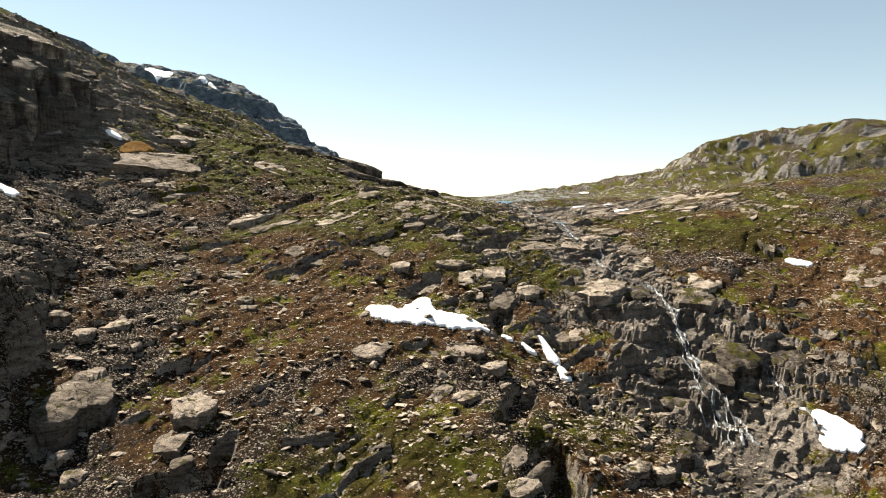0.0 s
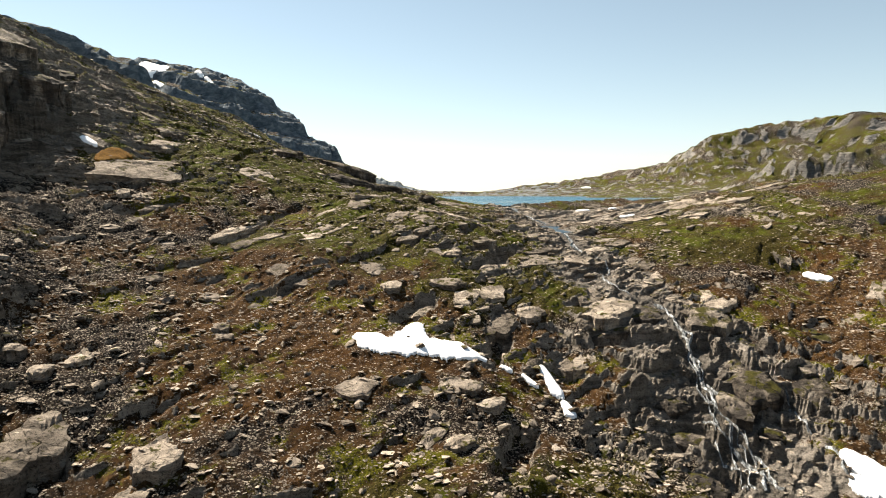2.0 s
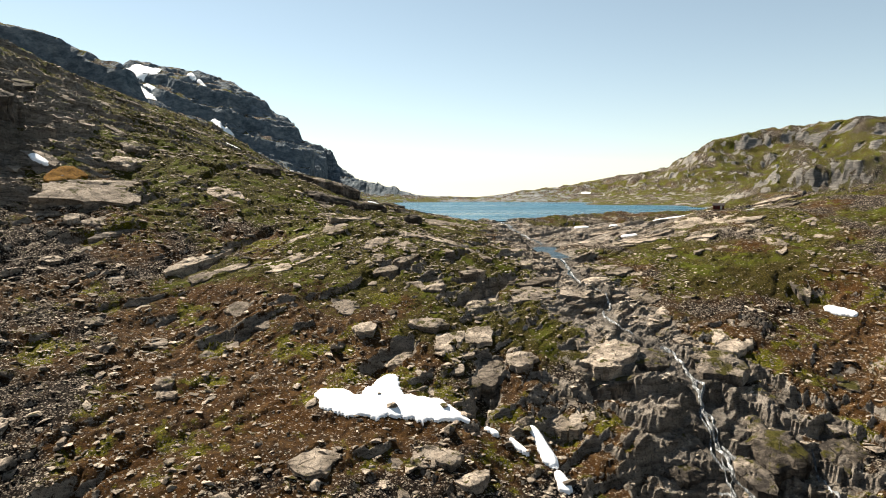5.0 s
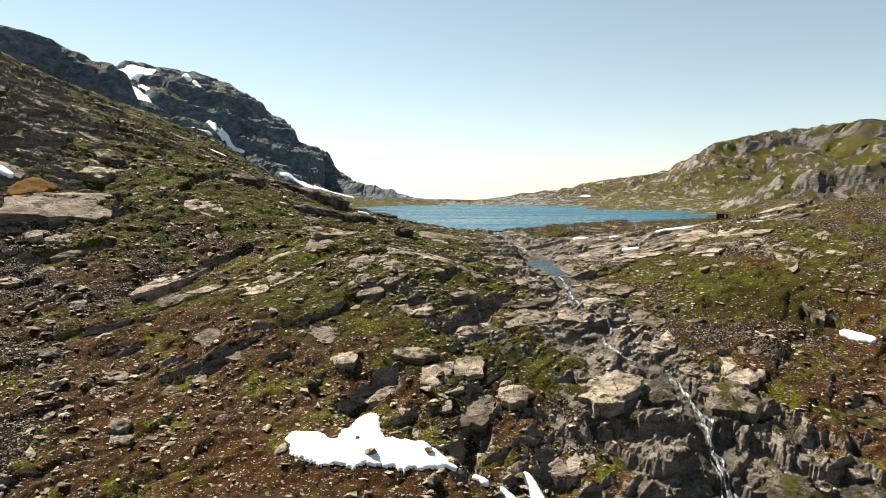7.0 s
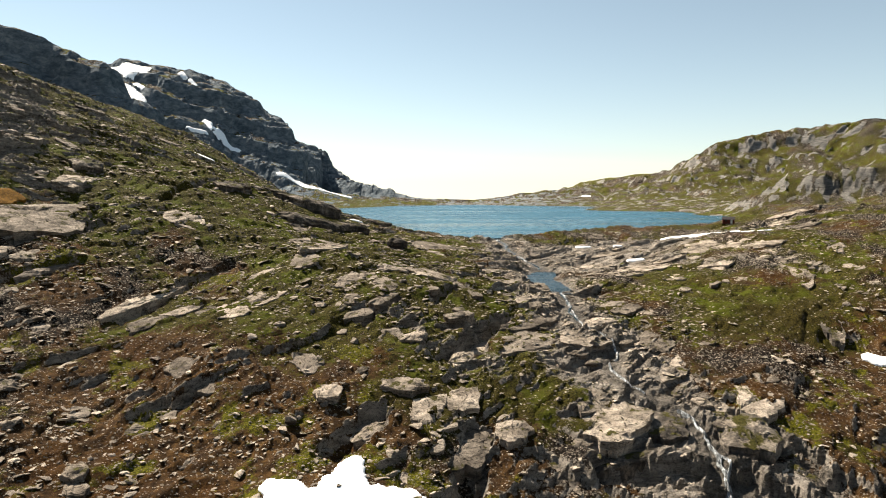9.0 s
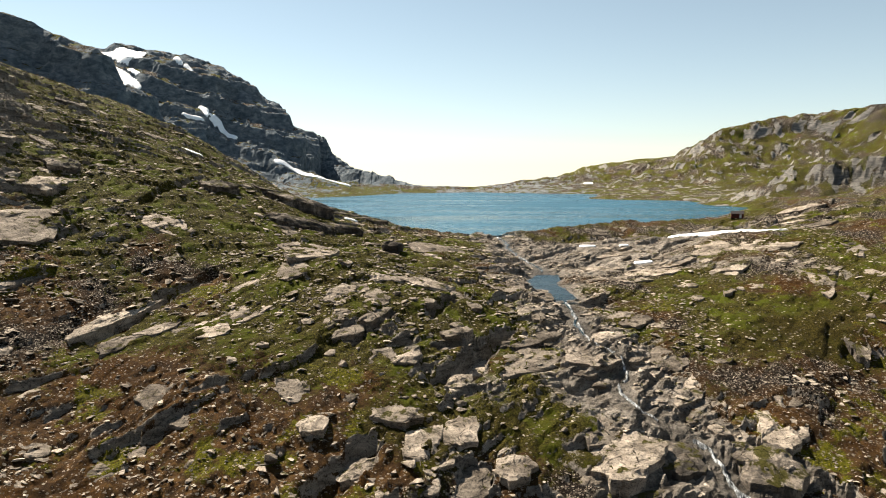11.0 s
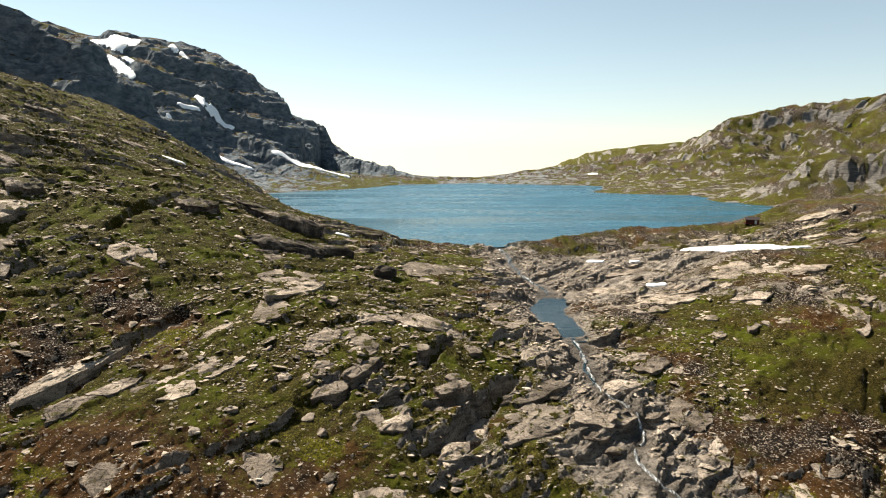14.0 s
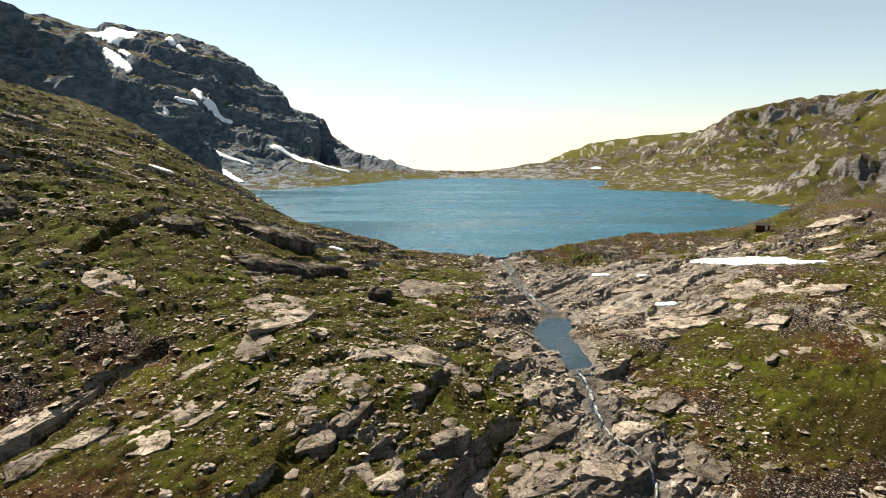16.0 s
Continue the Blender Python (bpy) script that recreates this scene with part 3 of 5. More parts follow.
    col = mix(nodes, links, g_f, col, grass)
    dots = nodes.new("ShaderNodeTexVoronoi")
    dots.inputs["Scale"].default_value = 1.25
    links.new(stretched(nodes, links, vec, (0.8, 1.2, 1.2), (0, 0, 40)), dots.inputs["Vector"])
    pick = nodes.new("ShaderNodeSeparateColor")
    links.new(dots.outputs["Color"], pick.inputs[0])
    pebble = calc(nodes, links, 'LESS_THAN', dots.outputs["Distance"], calc(nodes, links, 'MULTIPLY', calc(nodes, links, 'SUBTRACT', pick.outputs[0], 0.5), 0.75))
    col = mix(nodes, links, pebble, col, ramp(nodes, links, pick.outputs[1], (0.0, (0.08, 0.067, 0.053)), (1.0, (0.34, 0.295, 0.235))))
    grit = nodes.new("ShaderNodeTexVoronoi")
    grit.inputs["Scale"].default_value = 2.7
    links.new(stretched(nodes, links, vec, (0.85, 1.2, 1.2), (0, 0, 65)), grit.inputs["Vector"])
    pick2 = nodes.new("ShaderNodeSeparateColor")
    links.new(grit.outputs["Color"], pick2.inputs[0])
    bare = calc(nodes, links, 'MULTIPLY', calc(nodes, links, 'SUBTRACT', calc(nodes, links, 'SUBTRACT', 1.25, g_f), calc(nodes, links, 'MULTIPLY', h_f, 0.35)), 0.85)
    chip = calc(nodes, links, 'LESS_THAN', grit.outputs["Distance"], calc(nodes, links, 'MULTIPLY', calc(nodes, links, 'SUBTRACT', pick2.outputs[0], 0.42), bare))
    col = mix(nodes, links, chip, col, ramp(nodes, links, pick2.outputs[1], (0.0, (0.07, 0.056, 0.044)), (0.6, (0.20, 0.168, 0.135)), (1.0, (0.42, 0.365, 0.30))))
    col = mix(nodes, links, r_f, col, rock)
    # darkens soaked ground, and rock walls whose shade is put into the colour
    col = mix(nodes, links, calc(nodes, links, 'MULTIPLY', wet_shade_in, 0.6), col, (0.020, 0.018, 0.015))
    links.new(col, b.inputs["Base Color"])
    links.new(calc(nodes, links, 'SUBTRACT', 0.93, calc(nodes, links, 'MULTIPLY', wet_shade_in, 0.6)), b.inputs["Roughness"])
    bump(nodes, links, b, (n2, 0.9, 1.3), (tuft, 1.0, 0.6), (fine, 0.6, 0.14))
    return m


def stone_material(name="gneiss", dark=0.0, light=1.0):
    m, nodes, links, b = material(name, 0.85)
    vec = place(nodes)
    rock, band, spots, fine = rock_colour(nodes, links, vec)
    own = nodes.new("ShaderNodeObjectInfo").outputs["Random"]
    isl = nodes.new("ShaderNodeNewGeometry").outputs["Random Per Island"]
    k = calc(nodes, links, 'FRACT', calc(nodes, links, 'ADD', own, isl))
    tint = ramp(nodes, links, k, *[(at, tuple(light * c for c in col)) for at, col in ((0.0, (0.58, 0.55, 0.52)), (0.5, (1.0, 0.955, 0.91)), (1.0, (1.42, 1.36, 1.29)))])
    up = nodes.new("ShaderNodeSeparateXYZ")
    links.new(nodes.new("ShaderNodeNewGeometry").outputs["True Normal"], up.inputs[0])
    patch = noise_node(nodes, links, 0.34, 6, 0.68, vec)
    moss = calc(nodes, links, 'MULTIPLY', sharpen(nodes, links, patch, 0.56 - 0.07 * bool(dark), 0.62 - 0.06 * bool(dark)), sharpen(nodes, links, up.outputs[2], 0.72, 0.86))
    green = ramp(nodes, links, noise_node(nodes, links, 1.9, 6, 0.75, vec), (0.3, (0.014, 0.013, 0.004)), (0.5, (0.038, 0.035, 0.008)), (0.7, (0.07, 0.06, 0.017)))
    if dark:  # black lichen and seeping water; on crag and scarps, shade in the colour
        seep_shade = noise_node(nodes, links, 0.22, 6, 0.7, stretched(nodes, links, vec, (1.0, 1.0, 0.35)))
        rock = mix(nodes, links, calc(nodes, links, 'MULTIPLY', sharpen(nodes, links, seep_shade, 0.36, 0.58), dark), rock, (0.026, 0.024, 0.023))
    links.new(mix(nodes, links, moss, mix(nodes, links, 1.0, rock, tint, 'MULTIPLY'), green), b.inputs["Base Color"])
    bump(nodes, links, b, (band, 0.9, 0.6), (spots, 0.8, 0.35), (fine, 0.8, 0.14))
    return m


def snow_material():
    m, nodes, links, b = material("old_snow", 0.6)
    vec = place(nodes)
    n = noise_node(nodes, links, 0.5, 5, 0.6, vec)
    links.new(ramp(nodes, links, n, (0.3, (0.80, 0.82, 0.84)), (0.6, (0.90, 0.91, 0.92))), b.inputs["Base Color"])
    bump(nodes, links, b, (n, 0.4, 0.4), (noise_node(nodes, links, 3.0, 3, 0.6, vec), 0.4, 0.1))
    return m


def water_material(name, deep, ripple, size):
    m, nodes, links, b = material(name, 0.3)
    vec = place(nodes)
    n = noise_node(nodes, links, 0.02, 4, 0.6, vec)
    links.new(ramp(nodes, links, n, (0.3, deep), (0.7, tuple(c * 1.5 for c in deep))), b.inputs["Base Color"])
    b.inputs["Specular IOR Level"].default_value = 0.5
    b.inputs["IOR"].default_value = 1.333
    w = noise_node(nodes, links, 1.0 / size, 5, 0.65, stretched(nodes, links, vec, (1.0, 1.6, 1.0), (0, 0, 20)))
    gust = noise_node(nodes, links, 1.0, 5, 0.65, stretched(nodes, links, vec, (0.006, 0.03, 1.0), (0, 0, 12)))
    links.new(calc(nodes, links, 'ADD', 0.12, calc(nodes, links, 'MULTIPLY', sharpen(nodes, links, gust, 0.36, 0.64), 0.28)), b.inputs["Roughness"])
    bump(nodes, links, b, (w, ripple, size))
    return m


GROUND, STONE, SNOW = ground_material(), stone_material(), snow_material()
# seepage at the falls; for crag and scarps a shaded copy of the gneiss
SEEP_SHADE_STONE = stone_material("seep_shade_gneiss", 0.85)
CHIPS = stone_material("weathered_chips", 0.0, 1.3)
LAKE = water_material("lake_water", (0.005, 0.046, 0.073), 0.5, 2.2)
POOL = water_material("pool_water", (0.005, 0.018, 0.027), 0.6, 0.8)


def foam_material():
    m, nodes, links, b = material("white_water", 0.35)
    vec = place(nodes)
    n = noise_node(nodes, links, 2.0, 9, 0.8, stretched(nodes, links, vec, (1.0, 0.4, 0.3)))
    links.new(ramp(nodes, links, n, (0.44, (0.03, 0.032, 0.033)), (0.53, (0.20, 0.21, 0.215)), (0.66, (0.75, 0.77, 0.78))), b.inputs["Base Color"])
    bump(nodes, links, b, (n, 0.8, 0.3))
    return m


def paint_material(name, colour, rough):
    m, nodes, links, b = material(name, rough)
    n = noise_node(nodes, links, 1.6, 5, 0.6, place(nodes))
    links.new(ramp(nodes, links, n, (0.3, tuple(c * 0.7 for c in colour)), (0.7, tuple(c * 1.2 for c in colour))), b.inputs["Base Color"])
    return m


FOAM = foam_material()
RED, ROOF, TRIM = paint_material("red_boards", (0.075, 0.020, 0.015), 0.7), paint_material("roof_felt", (0.035, 0.03, 0.03), 0.8), paint_material("white_trim", (0.6, 0.58, 0.55), 0.6)


def moss_material(name, dark, middle, light):
    m, nodes, links, b = material(name, 0.95)
    vec = place(nodes)
    n = noise_node(nodes, links, 2.2, 7, 0.8, vec)
    links.new(ramp(nodes, links, n, (0.34, dark), (0.5, middle), (0.68, light)), b.inputs["Base Color"])
    bump(nodes, links, b, (n, 1.0, 0.4))
    return m


MOSS = moss_material("russet_moss", (0.03, 0.015, 0.003), (0.13, 0.062, 0.008), (0.24, 0.13, 0.015))
OLIVE = moss_material("olive_moss", (0.008, 0.008, 0.002), (0.045, 0.042, 0.008), (0.11, 0.10, 0.02))

# ---- ground: one sheet to the horizon ----
def mesh_from(name, co, faces_n, idx, mat, smooth=True):
    """A mesh from arrays: corners, corners per face (3 or 4), indices."""
    me = bpy.data.meshes.new(name)
    nf = len(idx) // faces_n
    me.vertices.add(len(co))
    me.vertices.foreach_set("co", np.asarray(co, np.float32).ravel())
    me.loops.add(len(idx))
    me.loops.foreach_set("vertex_index", np.asarray(idx, np.int32))
    me.polygons.add(nf)
    me.polygons.foreach_set("loop_start", np.arange(0, len(idx), faces_n, dtype=np.int32))
    me.polygons.foreach_set("use_smooth", smooth if isinstance(smooth, np.ndarray) else np.full(nf, smooth))
    me.update(calc_edges=True)
    me.materials.append(mat)
    return me


def steps(*spans):
    """Rising coordinates from (start, end, step, end step) spans."""
    out = [spans[0][0]]
    for a, b, s0, s1 in spans:
        while out[-1] < b - 1e-6:
            f = (out[-1] - a) / (b - a)
            out.append(min(out[-1] + s0 + (s1 - s0) * f, b))
    return np.array(out)


def cover(x, y, z, steep):
    """Shares of bare rock, grass, heath, and damp ground with the painted shade of rock walls."""
    rock = rockiness(x, y, z)
    n = fractal(x, y, 22, 4, 51)
    far = ease(380, 620, y)
    grass = 0.42 + 0.35 * n
    grass = grass + 0.34 * np.exp(-((x + 70) / 60) ** 2 - ((y - 265) / 55) ** 2) - 0.2 * np.exp(-((x + 45) / 30) ** 2 - ((y - 196) / 20) ** 2)
    grass = grass + 0.40 * np.exp(-((x + 8) / 40) ** 2 - ((y - 215) / 45) ** 2)
    grass = grass + 0.40 * np.exp(-((x - 92) / 22) ** 2 - ((y - 216) / 24) ** 2)
    grass = grass + 0.55 * np.exp(-((x - 29) / 7) ** 2 - ((y - 178) / 12) ** 2)
    grass = grass + 0.30 * np.exp(-((x - 2) / 24) ** 2 - ((y - 108) / 14) ** 2)
    grass = grass - 0.34 * ease(185, 150, y) * ease(40, -10, x) * ease(100, 125, y) - 0.16 * ease(172, 150, y)
    grass = grass - 0.5 * np.exp(-((x - 100) / 26) ** 2 - ((y - 188) / 20) ** 2)
    grass = grass - 0.5 * np.exp(-((x + 95) / 28) ** 2 - ((y - 170) / 40) ** 2)
    heath = 0.45 + 0.35 * fractal(x, y, 17, 4, 61)
    heath = heath + 0.45 * np.exp(-((x + 28) / 40) ** 2 - ((y - 158) / 24) ** 2)
    heath = heath + 0.5 * np.exp(-((x - 108) / 24) ** 2 - ((y - 172) / 30) ** 2)
    heath = heath - 0.25 * np.exp(-((x + 92) / 26) ** 2 - ((y - 160) / 40) ** 2)
    grass = grass + 0.5 * np.exp(-((x + 150) / 75) ** 2 - ((y - 290) / 60) ** 2)
    heath = heath + 0.25 * np.exp(-((x + 45) / 30) ** 2 - ((y - 196) / 20) ** 2)
    green = ease(-40, -75, x) * ease(215, 250, y) * ease(520, 420, y)
    grass, heath = grass + 0.28 * green, heath - 0.3 * green
    heath = heath - far * np.where(x < 0, 0.5, 0.2) - 0.3 * np.exp(-((x - 165) / 50) ** 2 - ((y - 345) / 45) ** 2)
    rock = rock * 0.62 + 0.42 * ease(0.7, 1.6, steep) + 0.16 * fractal(x, y, 7, 3, 71)
    rock = rock + far * (0.10 + np.where(x < 0, 0.30, 0.14) * ease(0.4, 1.0, steep)) + far * np.where(x < 0, 0.06 - 0.45 * ease(0.8, 0.4, steep) * ease(1010, 940, y), -0.24 + 0.14 * ease(850, 900, y) * ease(230, 130, x)) + far * np.where(x < 0, 0.38, 0.55) * fractal(x, y, 13, 4, 77, 0.85)
    scree = np.exp(-((x + 195) / 110) ** 2 - ((y - 770) / 150) ** 2)
    rock, grass = rock + 0.6 * scree, grass - 0.45 * scree
    rock = rock + 0.16 * np.exp(-((x - 265) / 80) ** 2 - ((y - 700) / 130) ** 2) + 0.12 * ease(1700, 1900, y)
    rock = rock + 0.22 * ease(840, 900, y) * ease(240, 140, np.abs(x + 20))
    rock = rock + 0.16 * np.exp(-((x - 88) / 45) ** 2 - ((y - 316) / 36) ** 2)
    heath = heath - 0.3 * np.exp(-((x - 88) / 45) ** 2 - ((y - 316) / 36) ** 2)
    grass = grass + 0.2 * np.exp(-((x - 88) / 45) ** 2 - ((y - 316) / 36) ** 2)
    grass = grass + far * np.where(x < 0, 0.45 * ease(0.75, 0.35, steep), 0.12) * ease(1000, 850, y + 0 * x) + 0.4 * ease(1700, 1900, y)
    d, _, w = brook(x, y)
    rock = rock + 0.2 * np.exp(-((x - 100) / 24) ** 2 - ((y - 268) / 26) ** 2) + 0.34 * np.exp(-((x - 60) / 20) ** 2 - ((y - 288) / 30) ** 2) + np.where(y < 345, 0.22 * np.exp(-(d / 13) ** 2), 0)
    wet_shade = np.where(y < 345, np.exp(-(d / (w + 0.5 + 2.6 * ease(176, 160, y))) ** 2), 0) * 0.9
    wet_shade = np.maximum(wet_shade, 0.72 * np.exp(-((x - 58) / 17) ** 2 - ((y - 147) / 17) ** 2) * ease(-0.3, 0.5, fractal(x, y, 9, 3, 88)))
    # crag, bastion and headland cliff: their shade is painted in as dark cover
    wall_shade = np.maximum(np.exp(-((x + 126) / 20) ** 2 - ((y - 196) / 42) ** 2), np.exp(-((x + 80) / 12) ** 2 - ((y - 114) / 16) ** 2))
    wet_shade = np.maximum(wet_shade, 0.75 * np.exp(-((x - 340) / 100) ** 2 - ((y - 548) / 26) ** 2) * ease(0.45, 0.9, steep))
    wet_shade = np.maximum(wet_shade, np.where(x < -98, 0.9, 0.35) * ease(0.2, 0.7, wall_shade) * ease(0.25, 0.7, rock + 0.2 * n))
    return np.stack([np.clip(v, 0, 1) for v in (rock, grass, heath, wet_shade)], -1)


def ground():
    gx = steps((-2600, -500, 220, 8), (-500, -190, 4.5, 1.1), (-190, -130, 1.1, 0.6), (-130, 130, 0.5, 0.5), (130, 480, 1.0, 5), (480, 2600, 8, 220))
    gy = steps((-1500, -250, 110, 40), (-250, -40, 30, 4), (-40, 90, 2.5, 1), (90, 250, 0.46, 0.54), (250, 345, 0.55, 0.9), (345, 700, 1.6, 4), (700, 1150, 3, 3.5), (1150, 2150, 10, 90), (2150, 2650, 35, 35), (2650, 4800, 60, 400))
    X, Y = np.meshgrid(gx, gy)
    Z = height(X, Y)
    zy, zx = np.gradient(Z, gy, gx)
    steep = np.hypot(zx, zy)
    nx, ny = len(gx), len(gy)
    i = np.arange(nx * ny).reshape(ny, nx)
    quads = np.stack([i[:-1, :-1], i[:-1, 1:], i[1:, 1:], i[1:, :-1]], -1).reshape(-1)
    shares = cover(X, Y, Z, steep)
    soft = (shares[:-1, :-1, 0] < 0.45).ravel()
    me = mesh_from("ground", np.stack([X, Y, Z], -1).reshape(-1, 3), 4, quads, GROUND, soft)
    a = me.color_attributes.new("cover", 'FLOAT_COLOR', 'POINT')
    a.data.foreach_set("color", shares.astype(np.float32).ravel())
    # share of the painted haze and shade, full on the far left mountain
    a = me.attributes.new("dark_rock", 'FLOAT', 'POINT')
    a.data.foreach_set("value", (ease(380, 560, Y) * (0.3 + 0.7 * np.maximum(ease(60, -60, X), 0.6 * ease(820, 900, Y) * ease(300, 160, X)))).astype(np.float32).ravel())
    a = me.attributes.new("withered", 'FLOAT', 'POINT')
    a.data.foreach_set("value", np.clip(1.3 * np.exp(-((X - 102) / 34) ** 2 - ((Y - 198) / 27) ** 2) + 0.6 * ease(190, 160, Y) - 0.6 * ease(-40, -80, X) * ease(215, 245, Y), -0.6, 1.2).astype(np.float32).ravel())
    return tagged(new("ground", me), "rocky highland slope of grass, brown heath and bare gneiss", "ground", kind="structure")


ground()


def lake():
    bm = bmesh.new()
    near = [(p[0], p[1]) for p in SHORE if p[0] > -100]
    ring = near + [(420, 520), (420, 1000), (150, 1090), (-100, 1050), (-330, 900), (-330, 480), (-120, 430)]
    bm.faces.new([bm.verts.new((x, y, -0.6)) for x, y in ring])
    bmesh.ops.triangulate(bm, faces=bm.faces[:])
    me = bpy.data.meshes.new("lake")
    bm.to_mesh(me)
    bm.free()
    me.materials.append(LAKE)
    return tagged(new("lake", me), "deep blue mountain lake with small wind ripples", "lake", kind="structure")


lake()

# ---- rocks ----
def part(name, me, parent, label="", at=None):
    """One mesh object under a thing or a part."""
    ob = new(name, me)
    ob.parent = parent
    if at is not None:
        ob.matrix_basis = at
    return tagged(ob, label) if label else ob


def slope_at(x, y):
    e = 2.5
    z = broad(np.array([x + e, x - e, x, x]), np.array([y, y, y + e, y - e]))
    return np.array([(z[0] - z[1]) / (2 * e), (z[2] - z[3]) / (2 * e)])


def slab(x, y, long, wide, turn, high, label, seed, joined=None, lie=None):
    """A bed of rock that comes out of the slope: level with it behind, standing clear in front."""
    rng = np.random.default_rng(seed)
    if lie:
        z0, g = lie
    else:
        g = slope_at(x, y)
        o = np.array([-0.35, 0, 0.35]) * min(long, wide)
        z0 = float(np.median(height(x + np.repeat(o, 3), y + np.tile(o, 3))))
    f = -g + np.array([0.22, -0.12])
    f = f / np.hypot(*f)
    a = radians(turn)
    ax, ay = np.array([math.cos(a), math.sin(a)]), np.array([-math.sin(a), math.cos(a)])
    spread = math.hypot(long / 2 * float(ax @ f), wide / 2 * float(ay @ f))
    high = high * (0.85 if high > 1.8 else 0.6)
    bold = label in (CRAG, BLOCK, LEDGE, SCARP)
    tilt = min(high / (2 * spread), 0.5) * (0.45 if bold else 0.36)
    swell = high * (0.85 if label == SCARP else 0.5 if bold else 0.42)
    long, wide = long * 1.12, wide * 1.15
    n = int(min(44, max(14, (long + wide) * 2 / 0.75)))
    th = np.linspace(0, 2 * math.pi, n, endpoint=False) + rng.uniform(-0.12, 0.12, n)
    # straight broken edges between a few corners
    m = int(rng.integers(5, 9))
    at = (np.arange(m) + rng.uniform(-0.32, 0.32, m)) * 2 * math.pi / m + rng.uniform(0, 6.3)
    out = rng.uniform(0.82, 1.28, m)
    cx, cy = out * np.cos(at), out * np.sin(at)
    r = np.full(n, 9.0)
    for k in range(m):
        ex, ey = cx[(k + 1) % m] - cx[k], cy[(k + 1) % m] - cy[k]
        cut = (cx[k] * ey - cy[k] * ex) / np.where(np.abs(np.cos(th) * ey - np.sin(th) * ex) < 1e-6, 1e-6, np.cos(th) * ey - np.sin(th) * ex)
        r = np.where(cut > 0, np.minimum(r, cut), r)
    r = np.clip(r, 0.5, 1.4) * rng.uniform(0.94, 1.06, n) * (1 + 0.06 * np.cos(8 * th + rng.uniform(0, 6.3)))
    rings, rows = [0.22, 0.42, 0.6, 0.76, 0.89, 1.0], []
    rough = min(0.03 * min(long, wide) + 0.04, 0.30)

    def top(d, q=0.0):
        wx, wy = x + d[:, 0], y + d[:, 1]
        broken = rough * 1.7 * blocks(wx, wy, max(1.8, wide * 0.45), seed, 0.35)
        return z0 + d @ g + swell * (1 - (0.3 if bold else 0.55) * q ** 3) - 0.12 + tilt * (d @ f) + broken + rough * 0.7 * grain(wx, wy, 1.6, seed + 3)

    centre = np.zeros((1, 2))
    rows.append(np.c_[centre, top(centre)])
    for q in rings:
        d = ((r * q * long / 2 * np.cos(th))[:, None] * ax + (r * q * wide / 2 * np.sin(th))[:, None] * ay)
        d = d + rng.uniform(-0.10, 0.10, d.shape) * (q < 1) * min(1.0, wide * 0.3)
        z = top(d, q)
        rows.append(np.c_[d, z])
    edge = rows[-1]
    sides = int(max(2, min(7, high / 0.7 + 1)))
    low = high + 1.6 + 0.5 * np.hypot(*g) * wide
    for k in range(1, sides + 1):
        q = k / sides
        inset = 1 - 0.10 * q + rng.uniform(-0.05, 0.05) + rng.uniform(-0.035, 0.035, n)
        rows.append(np.c_[edge[:, :2] * inset[:, None], edge[:, 2] - low * q ** 1.15 * (1 + 0.05 * rng.uniform(-1, 1, n))])
    co = np.concatenate(rows) + [0, 0, -z0]
    tri = []
    i = np.arange(n)
    j = (i + 1) % n
    tri.append(np.stack([np.zeros(n, int), 1 + i, 1 + j], 1))
    for k in range(len(rows) - 2):
        o, q = 1 + k * n, 1 + (k + 1) * n
        tri.append(np.stack([o + i, q + i, q + j], 1))
        tri.append(np.stack([o + i, q + j, o + j], 1))
    if joined is not None:
        joined.append((co + [x, y, z0], np.concatenate(tri)))
        return None
    # crag and scarp rocks take the copy with shade painted into its colour
    me = mesh_from("rock", co, 3, np.concatenate(tri).ravel(), SEEP_SHADE_STONE if label in (CRAG, FALLS, SCARP) else STONE, False)
    ob = tagged(new("rock", me), label, "rock", "rock slabs on the slope")
    ob.matrix_basis = pose(x, y, z0)
    return ob


def hull_mesh(name, seed, points=13, flat=0.62):
    rng = random.Random(seed)
    bm = bmesh.new()
    for _ in range(points):
        v = Vector((rng.gauss(0, 1), rng.gauss(0, 1), rng.gauss(0, 1))).normalized() * rng.uniform(0.8, 1.1)
        bm.verts.new((v.x * rng.uniform(0.9, 1.2), v.y * 0.8, v.z * flat))
    out = bmesh.ops.convex_hull(bm, input=bm.verts[:])
    bmesh.ops.delete(bm, geom=list({v for v in out["geom_interior"] if isinstance(v, bmesh.types.BMVert)}), context='VERTS')
    bmesh.ops.triangulate(bm, faces=bm.faces[:])
    bmesh.ops.recalc_face_normals(bm, faces=bm.faces[:])
    me = bpy.data.meshes.new(name)
    bm.to_mesh(me)
    bm.free()
    me.materials.append(STONE)
    return me


